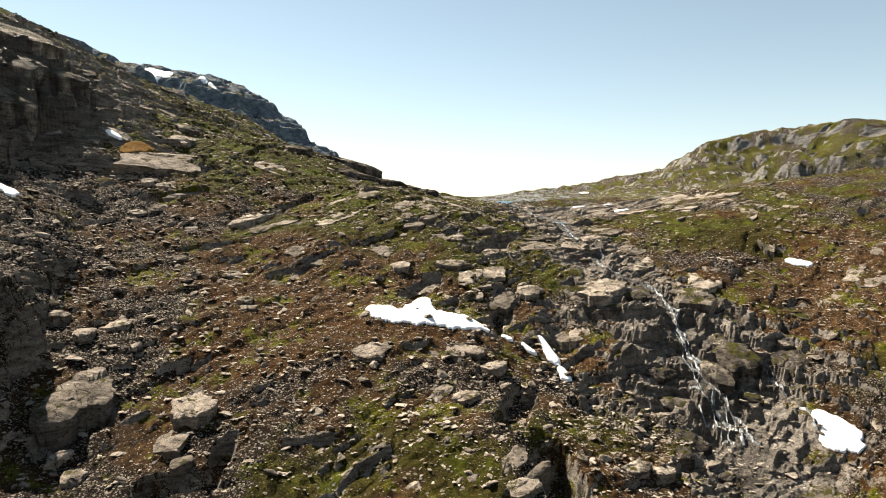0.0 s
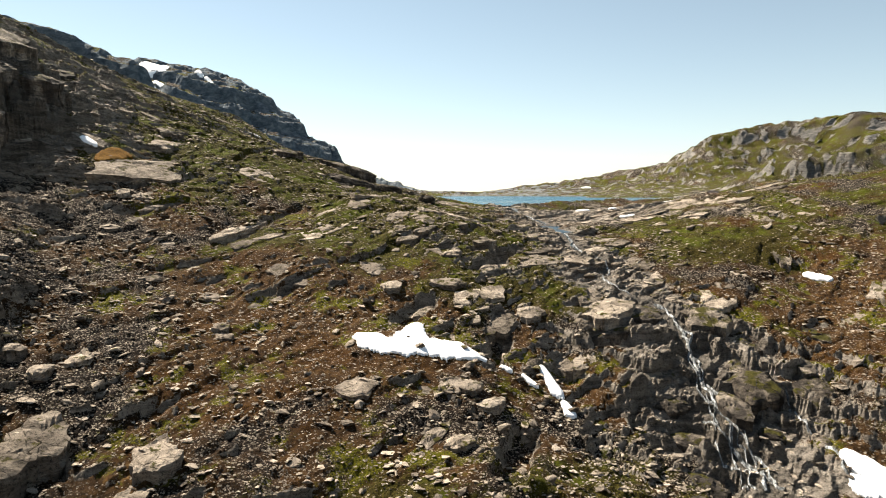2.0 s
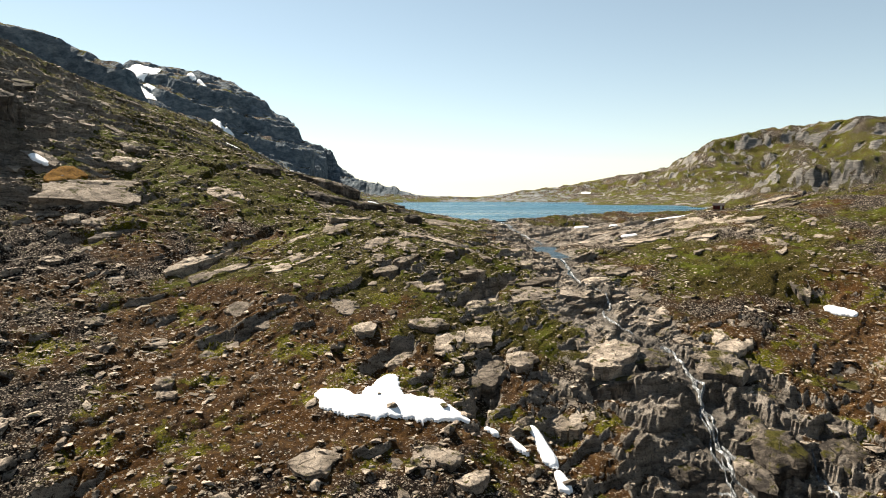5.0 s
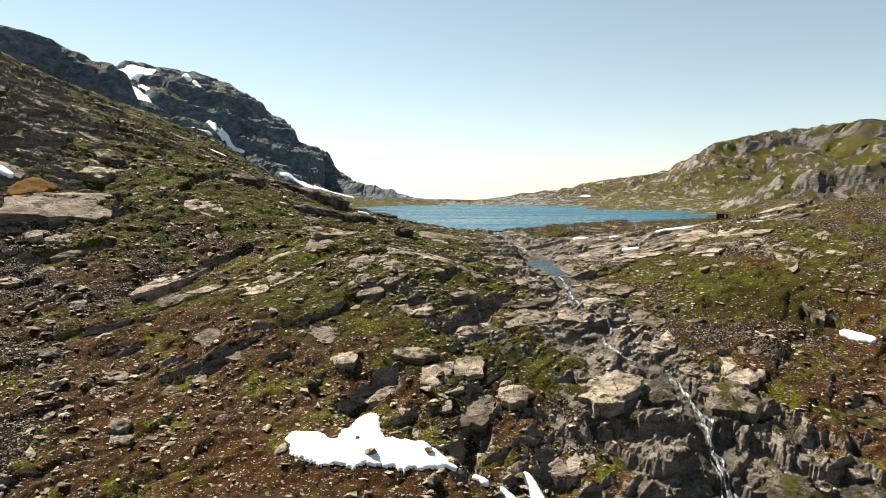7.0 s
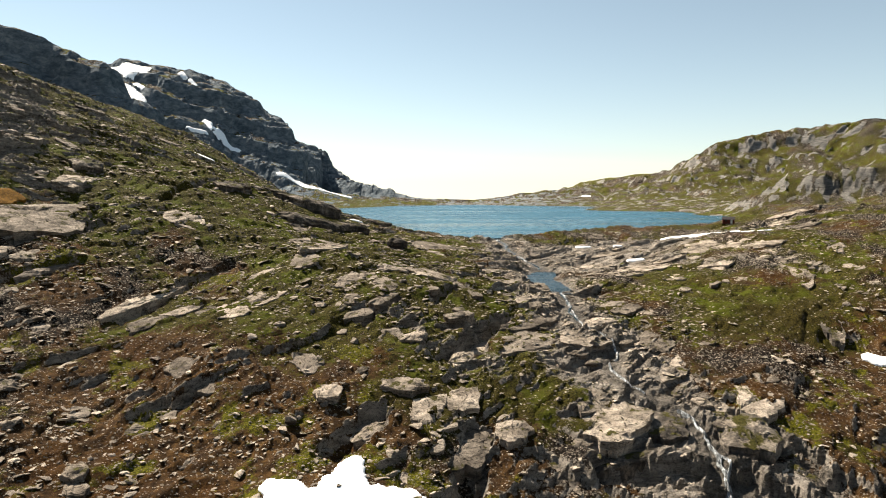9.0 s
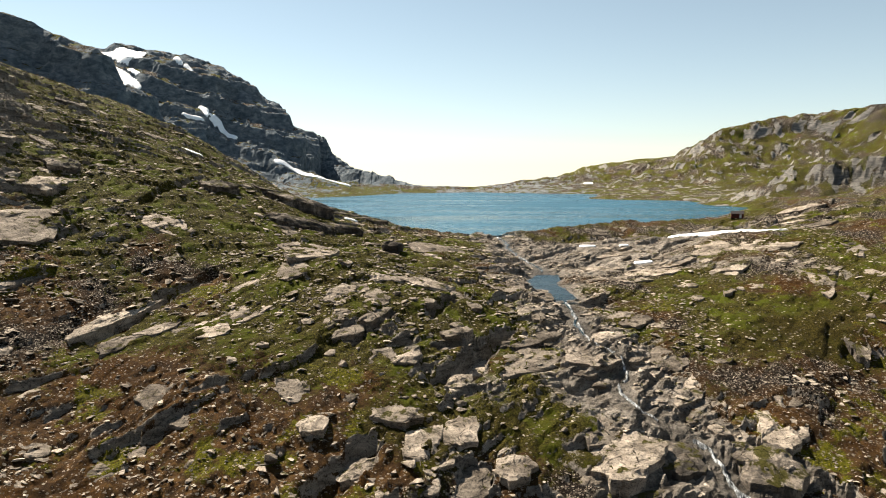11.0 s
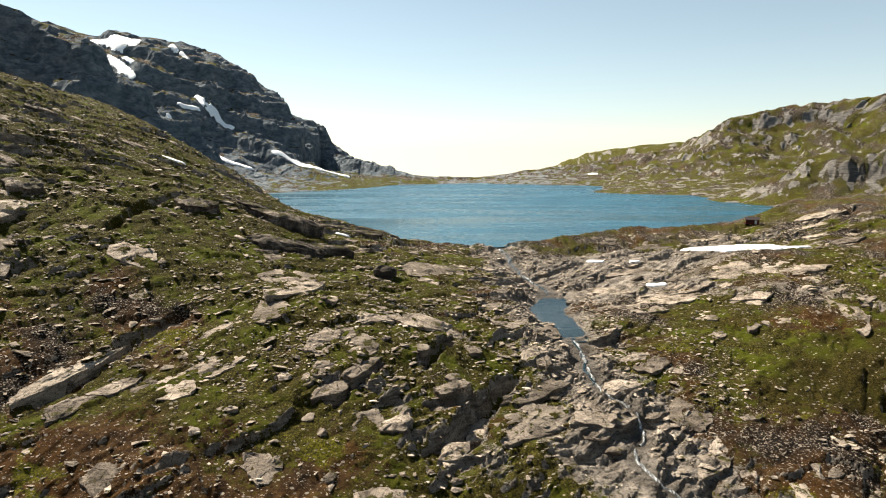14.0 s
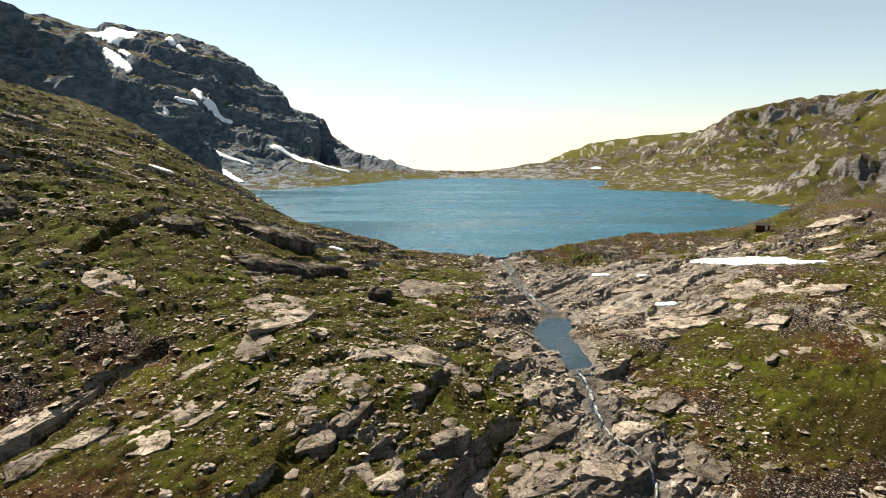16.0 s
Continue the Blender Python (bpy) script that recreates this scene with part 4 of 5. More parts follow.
def stoniness(x, y):
    """How thick loose stones lie, 0 to 1."""
    s = 0.30 + 0.30 * fractal(x, y, 19, 3, 81)
    s = s + 0.35 * ease(190, 150, y) * ease(45, 5, x)
    s = s + 0.65 * np.exp(-((x + 88) / 24) ** 2 - ((y - 160) / 38) ** 2)      # gully below the crag
    s = s + 0.75 * np.exp(-((x - 42) / 26) ** 2 - ((y - 122) / 20) ** 2)      # foot of the falls
    s = s + 0.30 * np.exp(-((x - 105) / 30) ** 2 - ((y - 185) / 28) ** 2)
    s = s - 0.5 * np.exp(-((x - 90) / 20) ** 2 - ((y - 220) / 24) ** 2)
    s = s - 0.06 * ease(200, 235, y) + 0.12 * np.exp(-((x + 10) / 45) ** 2 - ((y - 215) / 40) ** 2)
    d, _, w = brook(x, y)
    return np.clip(s - 0.9 * np.exp(-(d / w) ** 4) * (y > 140), 0.02, 1)


def scatter(name, count, box, sizes, seed, label, banks=False):
    """Loose stones too many to count, joined."""
    rng = np.random.default_rng(seed)
    x = rng.uniform(box[0], box[1], count * 5)
    y = rng.uniform(box[2], box[3], count * 5)
    keep = rng.uniform(0, 1, len(x)) < (0.9 if banks else stoniness(x, y) ** 1.5)
    x, y = x[keep][:count], y[keep][:count]
    size = np.clip(np.exp(rng.normal(math.log(sizes[0]), sizes[1], len(x))), 0.14, sizes[2])
    if banks:
        d, _, w = brook(x, y)
        ok = (d > w * 0.75) & (d < w + 7)
        x, y = x[ok], y[ok]
    size = size[:len(x)]
    z = height(x, y)
    shapes = [hull_mesh("stone", 900 + k, 10, 0.29) for k in range(12)]
    co, idx, base = [], [], 0
    kind = rng.integers(0, len(shapes), len(x))
    for k, me in enumerate(shapes):
        v = np.empty(len(me.vertices) * 3, np.float32)
        me.vertices.foreach_get("co", v)
        v = v.reshape(-1, 3)
        t = np.empty(len(me.polygons) * 3, np.int32)
        me.polygons.foreach_get("vertices", t)
        who = np.nonzero(kind == k)[0]
        a = rng.uniform(0, 6.28, len(who))
        b = rng.uniform(-0.3, 0.3, len(who))
        s = size[who]
        px, py, pz = v[None, :, 0] * s[:, None], v[None, :, 1] * s[:, None] * rng.uniform(0.7, 1.1, (len(who), 1)), v[None, :, 2] * s[:, None]
        px, pz = px * np.cos(b)[:, None] + pz * np.sin(b)[:, None], pz * np.cos(b)[:, None] - px * np.sin(b)[:, None]
        qx = px * np.cos(a)[:, None] - py * np.sin(a)[:, None] + x[who, None]
        qy = px * np.sin(a)[:, None] + py * np.cos(a)[:, None] + y[who, None]
        co.append(np.stack([qx, qy, pz + z[who, None] + 0.10 * s[:, None]], -1).reshape(-1, 3))
        idx.append((t[None, :] + base + np.arange(len(who))[:, None] * len(v)).ravel())
        base += len(who) * len(v)
        bpy.data.meshes.remove(me)
    me = mesh_from(name, np.concatenate(co), 3, np.concatenate(idx), CHIPS, False)
    return tagged(new(name, me), label, "stones", kind="stuff")

# ---- slabs, ledges and blocks: x, y, length, width, turn, height in front ----
CRAG = "dark layered crag of weathered gneiss above the scree"
FALLS = "fractured dark rock ledge beside the waterfall"
BANK = "pale smooth rock slab on the bank of the stream"
BLOCK = "massive grey gneiss block with a dark undercut face"
SUNK = "grey rock half sunk in brown heath and rubble"
LEDGE = "tilted grey rock ledge with a shaded step in grass"
SCARP = "dark broken rock scarp in the grass above the shore"
TILTED = "large pale tilted slab with orange and olive moss"
PALE = "pale cracked gneiss slab bedded in mossy grass"
slab(-58.1, 226.2, 10.8, 7.3, -10, 0.9, PALE, 300)
slab(-26.9, 237.2, 13.5, 13.1, 11, 0.7, PALE, 301)
slab(-31.4, 249.7, 9.3, 7.2, 8, 0.6, PALE, 302)
slab(-22.6, 222.9, 15.8, 8.7, 69, 0.5, PALE, 303)
slab(-23.9, 210.1, 6.6, 8.6, 12, 1.0, PALE, 304)
slab(-27.9, 207.8, 4.5, 5.9, 7, 0.9, PALE, 305)
slab(-31.9, 204.6, 5.7, 2.4, 41, 0.8, PALE, 306)
slab(-49.3, 183.8, 7.6, 3.7, 46, 1.6, PALE, 307)
slab(-44.3, 189.7, 9.6, 4.2, 52, 1.4, PALE, 308)
slab(-34.3, 188.2, 6.5, 7.1, 16, 1.0, PALE, 309)
slab(-31.0, 194.5, 9.6, 5.4, 22, 0.4, PALE, 310)
slab(-8.2, 190.2, 7.4, 3.8, 38, 2.0, LEDGE, 311)
slab(-3.5, 195.5, 7.6, 3.4, 56, 2.2, LEDGE, 312)
slab(-4.1, 201.2, 5.3, 6.8, -17, 0.9, PALE, 313)
slab(-9.9, 200.9, 8.8, 5.8, 50, 0.6, PALE, 314)
slab(-3.1, 214.7, 8.8, 7.8, 47, 0.9, PALE, 315)
slab(5.6, 218.1, 14.2, 9.0, 38, 1.6, PALE, 316)
slab(12.0, 218.2, 4.4, 5.7, -52, 1.0, PALE, 317)
slab(16.7, 212.0, 4.0, 5.2, -5, 1.2, PALE, 318)
slab(-1.3, 184.4, 6.4, 5.9, 36, 1.0, PALE, 319)
slab(3.7, 183.6, 7.2, 3.8, 56, 3.0, LEDGE, 320)
slab(6.9, 204.4, 2.8, 3.7, -14, 2.0, LEDGE, 321)
slab(12.9, 198.2, 2.6, 3.4, -9, 2.0, LEDGE, 322)
slab(12.3, 194.1, 7.5, 3.1, 37, 2.2, LEDGE, 323)
slab(7.9, 271.4, 26.6, 23.8, 29, 1.3, PALE, 324)
slab(6.1, 255.3, 6.3, 8.2, 9, 0.6, PALE, 325)
slab(-4.5, 253.0, 6.3, 5.5, -12, 4.6, SCARP, 326)
slab(23.3, 242.1, 6.9, 7.7, 5, 1.1, BANK, 327)
slab(16.7, 244.7, 7.2, 6.0, -15, 0.6, PALE, 328)
slab(26.2, 231.3, 9.0, 7.8, 6, 1.2, BANK, 329)
slab(34.3, 226.5, 5.9, 6.8, -2, 1.1, BANK, 330)
slab(33.7, 234.9, 8.9, 2.6, 32, 0.5, BANK, 331)
slab(49.4, 220.4, 12.4, 8.0, 26, 1.0, BANK, 332)
slab(54.2, 214.6, 7.6, 7.2, 30, 0.9, BANK, 333)
slab(58.3, 213.0, 3.4, 4.4, -47, 0.9, PALE, 334)
slab(45.3, 205.1, 8.3, 4.2, 17, 2.4, BANK, 335)
slab(56.2, 198.8, 6.8, 8.8, -24, 1.5, BANK, 336)
slab(50.5, 197.0, 3.2, 3.5, 17, 1.1, BANK, 337)
slab(27.8, 200.6, 18.7, 3.7, 42, 0.9, BANK, 338)
slab(26.1, 190.4, 16.4, 6.2, 42, 1.1, PALE, 339)
slab(61.3, 272.4, 14.7, 9.9, -37, 1.6, PALE, 340)
slab(70.1, 256.2, 18.0, 17.0, -9, 1.1, PALE, 341)
slab(59.7, 246.9, 16.7, 9.5, -7, 0.9, PALE, 342)
slab(68.4, 291.8, 22.4, 7.4, -20, 1.6, PALE, 343)
slab(77.7, 355.9, 12.0, 7.9, 21, 0.8, PALE, 344)
slab(83.8, 274.1, 15.7, 6.9, 10, 0.7, PALE, 345)
slab(99.3, 266.9, 21.1, 7.9, -26, 0.7, PALE, 346)
slab(87.7, 246.5, 8.2, 9.9, -28, 0.5, PALE, 347)
slab(87.7, 259.1, 4.2, 5.4, 8, 0.5, PALE, 348)
slab(74.8, 238.5, 7.9, 5.8, 24, 0.6, PALE, 349)
slab(72.3, 227.8, 3.9, 5.1, -64, 0.8, PALE, 350)
slab(82.2, 240.0, 7.6, 7.4, -40, 0.4, PALE, 351)
slab(97.2, 255.5, 3.6, 4.7, -58, 0.5, PALE, 352)
slab(109.6, 255.8, 5.1, 5.2, 17, 0.6, PALE, 353)
slab(109.1, 242.3, 12.5, 10.5, 26, 0.5, PALE, 354)
slab(145.7, 301.6, 9.9, 12.9, -4, 1.2, PALE, 355)
slab(137.7, 307.0, 6.6, 8.6, -65, 1.2, PALE, 356)
slab(99.7, 289.3, 11.4, 8.9, -6, 0.5, PALE, 357)
slab(-35.0, 277.0, 19.0, 8.5, 8, 6.5, SCARP, 358)
slab(-56.0, 259.5, 9.5, 6.5, 12, 3.6, SCARP, 359)
slab(-33.5, 256.5, 20.0, 7.5, 14, 5.6, SCARP, 360)
slab(-16.0, 310.0, 10.5, 7.0, 16, 2.4, SCARP, 361)
slab(-85.1, 293.5, 6.7, 5.8, 64, 1.6, PALE, 362)
slab(-87.5, 210.5, 31.0, 16.0, 60, 3.0, TILTED, 363)
slab(-80.0, 206.5, 9.0, 3.0, 52, 2.4, LEDGE, 364)
slab(-75.5, 193.4, 10.9, 2.7, 53, 3.0, LEDGE, 365)
slab(-85.4, 193.8, 4.4, 3.5, 57, 2.0, LEDGE, 366)
slab(-80.3, 195.9, 6.5, 3.8, 48, 1.2, PALE, 367)
slab(-90.2, 231.0, 6.3, 8.2, 16, 3.0, LEDGE, 368)
slab(-54.3, 190.2, 18.7, 3.0, 64, 1.2, LEDGE, 369)
slab(-36.8, 169.1, 6.3, 5.2, -26, 1.0, SUNK, 370)
slab(-31.0, 165.9, 5.3, 4.1, 18, 1.0, SUNK, 371)
slab(-36.1, 159.7, 2.7, 2.7, 29, 1.0, SUNK, 372)
slab(-50.0, 158.2, 4.1, 3.4, 18, 0.6, SUNK, 373)
slab(-40.1, 155.3, 6.0, 2.8, -22, 0.7, SUNK, 374)
slab(-43.4, 144.9, 3.2, 4.1, 28, 2.2, BLOCK, 375)
slab(-41.7, 142.2, 2.7, 3.3, 49, 2.0, BLOCK, 376)
slab(-28.9, 149.4, 2.5, 1.9, 17, 0.8, SUNK, 377)
slab(2.1, 169.7, 6.6, 4.3, -2, 3.0, BLOCK, 378)
slab(-10.5, 165.4, 4.4, 3.8, 48, 3.0, BLOCK, 379)
slab(-2.9, 161.1, 6.1, 3.7, 39, 4.0, BLOCK, 380)
slab(-15.8, 173.2, 5.9, 4.7, 1, 1.2, SUNK, 381)
slab(12.6, 168.2, 5.0, 6.5, -31, 2.0, BLOCK, 382)
slab(21.0, 162.8, 6.4, 4.5, 30, 3.0, BLOCK, 383)
slab(7.4, 163.8, 7.0, 8.0, -25, 1.4, SUNK, 384)
slab(12.4, 160.2, 8.6, 9.6, -23, 1.0, SUNK, 385)
slab(27.8, 153.0, 5.2, 5.1, -48, 3.2, BLOCK, 386)
slab(27.8, 159.2, 2.5, 2.1, 13, 1.5, SUNK, 387)
slab(38.9, 166.8, 13.3, 8.7, 34, 2.0, BLOCK, 388)
slab(48.0, 170.3, 12.1, 10.9, 27, 3.0, FALLS, 389)
slab(40.2, 160.9, 11.2, 2.3, 11, 3.0, FALLS, 390)
slab(63.9, 169.6, 9.2, 10.2, -24, 3.0, FALLS, 391)
slab(60.6, 171.8, 5.6, 4.4, -34, 1.0, FALLS, 392)
slab(70.0, 177.1, 8.8, 8.8, -6, 2.6, LEDGE, 393)
slab(58.6, 177.1, 3.7, 2.4, -39, 1.5, BANK, 394)
slab(61.8, 176.2, 2.5, 3.3, -40, 1.4, BANK, 395)
slab(56.3, 186.6, 9.4, 5.1, 37, 0.8, BANK, 396)
slab(75.4, 185.4, 6.2, 5.8, -44, 0.6, PALE, 397)
slab(69.4, 163.4, 3.1, 4.0, -23, 2.0, FALLS, 398)
slab(71.4, 161.1, 2.9, 3.4, -13, 2.0, FALLS, 399)
slab(64.6, 154.0, 3.3, 4.3, -16, 4.0, FALLS, 400)
slab(68.7, 153.3, 3.7, 4.8, -14, 3.0, FALLS, 401)
slab(80.2, 155.7, 4.0, 5.2, -27, 1.5, FALLS, 402)
slab(90.9, 171.9, 5.1, 6.6, -84, 1.0, FALLS, 403)
slab(99.5, 206.0, 9.0, 4.5, -94, 0.4, FALLS, 404)
slab(106.3, 231.4, 15.1, 5.0, -107, 0.8, PALE, 405)
slab(127.3, 251.4, 6.9, 9.0, -12, 0.8, PALE, 406)
slab(39.2, 195.3, 8.7, 10.5, -58, 1.5, BANK, 407)
slab(13.5, 195.6, 4.6, 3.6, 55, 2.0, LEDGE, 408)
slab(17.4, 190.0, 9.5, 2.9, 61, 3.0, LEDGE, 409)
slab(12.9, 180.9, 5.7, 3.2, 59, 3.0, LEDGE, 410)
slab(-75.6, 130.0, 4.0, 3.5, 56, 4.0, BLOCK, 411)
slab(-68.3, 125.4, 4.0, 4.1, 50, 4.0, BLOCK, 412)
slab(-64.0, 130.4, 4.5, 4.3, 34, 3.0, BLOCK, 413)
slab(-64.0, 107.3, 7.3, 5.5, 67, 5.0, BLOCK, 414)
slab(-60.7, 112.9, 8.2, 7.9, 46, 3.5, BLOCK, 415)
slab(-42.0, 110.8, 7.4, 7.5, 68, 5.0, BLOCK, 416)
slab(-44.1, 105.0, 5.5, 5.1, 33, 2.0, BLOCK, 417)
slab(-40.8, 101.1, 3.7, 2.6, 14, 3.0, BLOCK, 418)
slab(-60.0, 101.8, 4.5, 1.9, 52, 3.0, BLOCK, 419)
slab(-56.6, 98.8, 3.5, 3.3, 71, 3.0, BLOCK, 420)
slab(-14.3, 129.1, 6.1, 5.8, 17, 2.0, BLOCK, 421)
slab(-1.6, 132.3, 2.7, 3.5, 3, 1.0, SUNK, 422)
slab(3.2, 132.8, 5.0, 3.3, 49, 1.0, SUNK, 423)
slab(6.7, 133.1, 5.0, 3.4, 62, 2.6, BLOCK, 424)
slab(0.3, 122.1, 9.0, 3.4, 63, 1.5, SUNK, 425)
slab(4.2, 118.1, 5.7, 5.0, 36, 3.0, BLOCK, 426)
slab(10.2, 130.8, 5.8, 2.7, 44, 2.6, BLOCK, 427)
slab(3.7, 103.1, 4.8, 1.4, 1, 0.4, SUNK, 428)
slab(11.0, 100.6, 6.7, 2.5, 49, 1.0, SUNK, 429)
slab(14.6, 99.7, 5.7, 1.7, 46, 3.0, BLOCK, 430)
slab(11.8, 96.0, 5.2, 2.7, 24, 2.0, BLOCK, 431)
slab(3.5, 97.8, 3.1, 2.3, 20, 0.8, SUNK, 432)
slab(9.7, 105.5, 4.4, 2.1, 18, 0.5, SUNK, 433)
slab(8.0, 101.7, 3.1, 1.3, 9, 0.5, SUNK, 434)
slab(-19.5, 105.2, 2.3, 1.5, 32, 0.8, SUNK, 435)
slab(-22.2, 112.4, 3.6, 2.3, 36, 0.8, SUNK, 436)
slab(-4.4, 97.4, 2.5, 1.9, 5, 0.6, SUNK, 437)
slab(66.2, 148.2, 8.8, 10.2, -30, 6.0, FALLS, 438)
slab(48.0, 145.0, 7.7, 3.5, -10, 4.0, FALLS, 439)
slab(49.0, 138.5, 8.4, 4.1, -16, 4.0, FALLS, 440)
slab(59.5, 142.4, 6.3, 4.4, -58, 3.0, FALLS, 441)
slab(64.9, 138.0, 4.9, 2.3, -15, 3.0, FALLS, 442)
slab(47.2, 124.9, 6.6, 4.4, -23, 3.0, FALLS, 443)
slab(44.4, 118.6, 4.0, 3.7, 15, 3.0, FALLS, 444)
slab(51.1, 117.8, 2.8, 3.6, -12, 2.0, FALLS, 445)
slab(33.0, 109.8, 7.6, 3.2, 41, 3.0, BLOCK, 446)
slab(37.8, 111.2, 5.3, 2.4, 35, 2.0, BLOCK, 447)
slab(73.5, 136.7, 3.2, 3.4, -44, 2.0, FALLS, 448)
slab(49.7, 150.2, 5.6, 3.8, -4, 3.0, FALLS, 449)
slab(79.3, 150.1, 7.4, 8.6, -28, 3.0, FALLS, 450)
slab(66.5, 115.4, 8.2, 4.0, 8, 1.5, FALLS, 451)
slab(91.4, 169.6, 4.4, 5.8, -36, 1.0, FALLS, 452)
slab(103.7, 173.3, 9.5, 8.1, -37, 1.0, SUNK, 453)
slab(116.2, 183.1, 9.3, 10.2, -6, 1.0, PALE, 454)
slab(-154.2, 250.2, 24.0, 12.0, 62, 6.0, CRAG, 455)
slab(-143.0, 236.0, 22.0, 12.0, 50, 7.0, CRAG, 456)
slab(-133.0, 219.0, 19.0, 10.0, 46, 7.0, CRAG, 457)
slab(-128.5, 203.5, 15.0, 10.0, 40, 7.0, CRAG, 458)
slab(-139.0, 250.0, 20.0, 10.0, 58, 6.0, CRAG, 459)
slab(-121.5, 217.0, 13.0, 9.0, 60, 7.0, CRAG, 460)
slab(-121.0, 190.0, 13.0, 8.0, 44, 7.0, CRAG, 461)
slab(-20.5, 264.0, 11.5, 5.0, 12, 3.6, SCARP, 462)
slab(-27.0, 312.0, 9.0, 5.0, 20, 2.4, SCARP, 463)
slab(-46.0, 283.0, 10.0, 5.0, 24, 3.0, SCARP, 464)
slab(-120.0, 300.0, 9.0, 5.0, 20, 2.6, SCARP, 465)
slab(-92.0, 243.0, 8.0, 6.0, 10, 2.8, SCARP, 466)
slab(175.0, 371.0, 23.0, 14.0, 20, 3.0, PALE, 467)
slab(137.0, 291.0, 11.0, 8.0, 30, 2.0, PALE, 468)
slab(88.7, 250.5, 12.5, 8.0, 6, 0.8, PALE, 469)
slab(100.5, 264.0, 25.0, 5.5, -14, 0.9, PALE, 470)
slab(76.3, 260.0, 19.0, 8.5, 12, 1.0, PALE, 471)
slab(160.0, 353.0, 16.0, 9.0, 14, 2.4, PALE, 472)
slab(120.0, 366.0, 27.0, 9.0, 16, 1.4, PALE, 473)
slab(134.0, 360.0, 22.0, 8.0, 8, 1.4, PALE, 474)
slab(100.0, 359.0, 24.0, 9.0, 18, 1.2, PALE, 475)
slab(110.7, 244.5, 9.5, 7.0, 30, 0.9, PALE, 476)

# ---- loose boulders and stones ----
def boulders(count, seed):
    rng = np.random.default_rng(seed)
    shapes = [hull_mesh("boulder", 700 + k, 18, 0.6) for k in range(9)]
    x, y = rng.uniform(-110, 118, count * 12), rng.uniform(98, 300, count * 12)
    keep = rng.uniform(0, 1, len(x)) < stoniness(x, y) ** 2
    x, y = x[keep][:count], y[keep][:count]
    z = height(x, y)
    size = np.clip(np.exp(rng.normal(math.log(0.85), 0.32, len(x))), 0.5, 1.9)
    for k in range(len(x)):
        ob = new("boulder", shapes[int(rng.integers(0, 9))])
        ob.matrix_basis = pose(x[k], y[k], z[k] + 0.15 * size[k], rng.uniform(-25, 25), rng.uniform(-25, 25), rng.uniform(0, 360)) @ Matrix.Diagonal((size[k] * rng.uniform(0.9, 1.4), size[k], size[k] * rng.uniform(0.7, 1.0), 1))
        tagged(ob, "angular grey boulder lying loose on the slope", "boulder", "loose boulders")


def small_slabs(count, seed):
    """Low beds of rock that show between the grass."""
    rng = np.random.default_rng(seed)
    x, y = rng.uniform(-190, 200, count * 9), rng.uniform(150, 385, count * 9)
    keep = rng.uniform(0, 1, len(x)) < (0.15 + rockiness(x, y, 0) * 0.8) * (0.35 + 0.65 * ease(165, 200, y))
    d, _, w = brook(x, y)
    keep &= d > w + 1.5
    x, y = x[keep][:count], y[keep][:count]
    beds, o = [], np.array([-1.0, 0, 1.0])
    z0 = np.median(height(x[:, None] + np.repeat(o, 3), y[:, None] + np.tile(o, 3)), axis=1)
    gx = (broad(x + 2.5, y) - broad(x - 2.5, y)) / 5
    gy = (broad(x, y + 2.5) - broad(x, y - 2.5)) / 5
    for k in range(len(x)):
        long = float(np.clip(np.exp(rng.normal(1.15, 0.45)), 1.4, 8))
        slab(x[k], y[k], long, long * rng.uniform(0.35, 0.8), 44 + rng.normal(0, 22), rng.uniform(0.4, 1.3), PALE, seed * 1000 + k, beds, (float(z0[k]), np.array([gx[k], gy[k]])))
    starts = np.cumsum([0] + [len(b[0]) for b in beds[:-1]])
    me = mesh_from("rock_beds", np.concatenate([b[0] for b in beds]), 3, np.concatenate([b[1] + o for b, o in zip(beds, starts)]).ravel(), STONE, False)
    return tagged(new("rock_beds", me), "low pale rock beds showing through mossy grass", "rock", kind="stuff")


small_slabs(800, 7)
boulders(300, 41)
scatter("scree", 23000, (-112, 120, 96, 205), (0.22, 0.66, 2.0), 51, "broken grey stones strewn over brown heath")
scatter("field_stones", 22000, (-110, 135, 190, 335), (0.31, 0.62, 1.7), 52, "pale stones scattered over mossy grass")
scatter("slope_stones", 7000, (-200, -60, 230, 400), (0.36, 0.6, 1.8), 54, "grey stones strewn over the green western slope")
scatter("bank_stones", 9000, (25, 62, 204, 336), (0.26, 0.55, 1.1), 53, "pale pebbles and blocks along the stream", True)

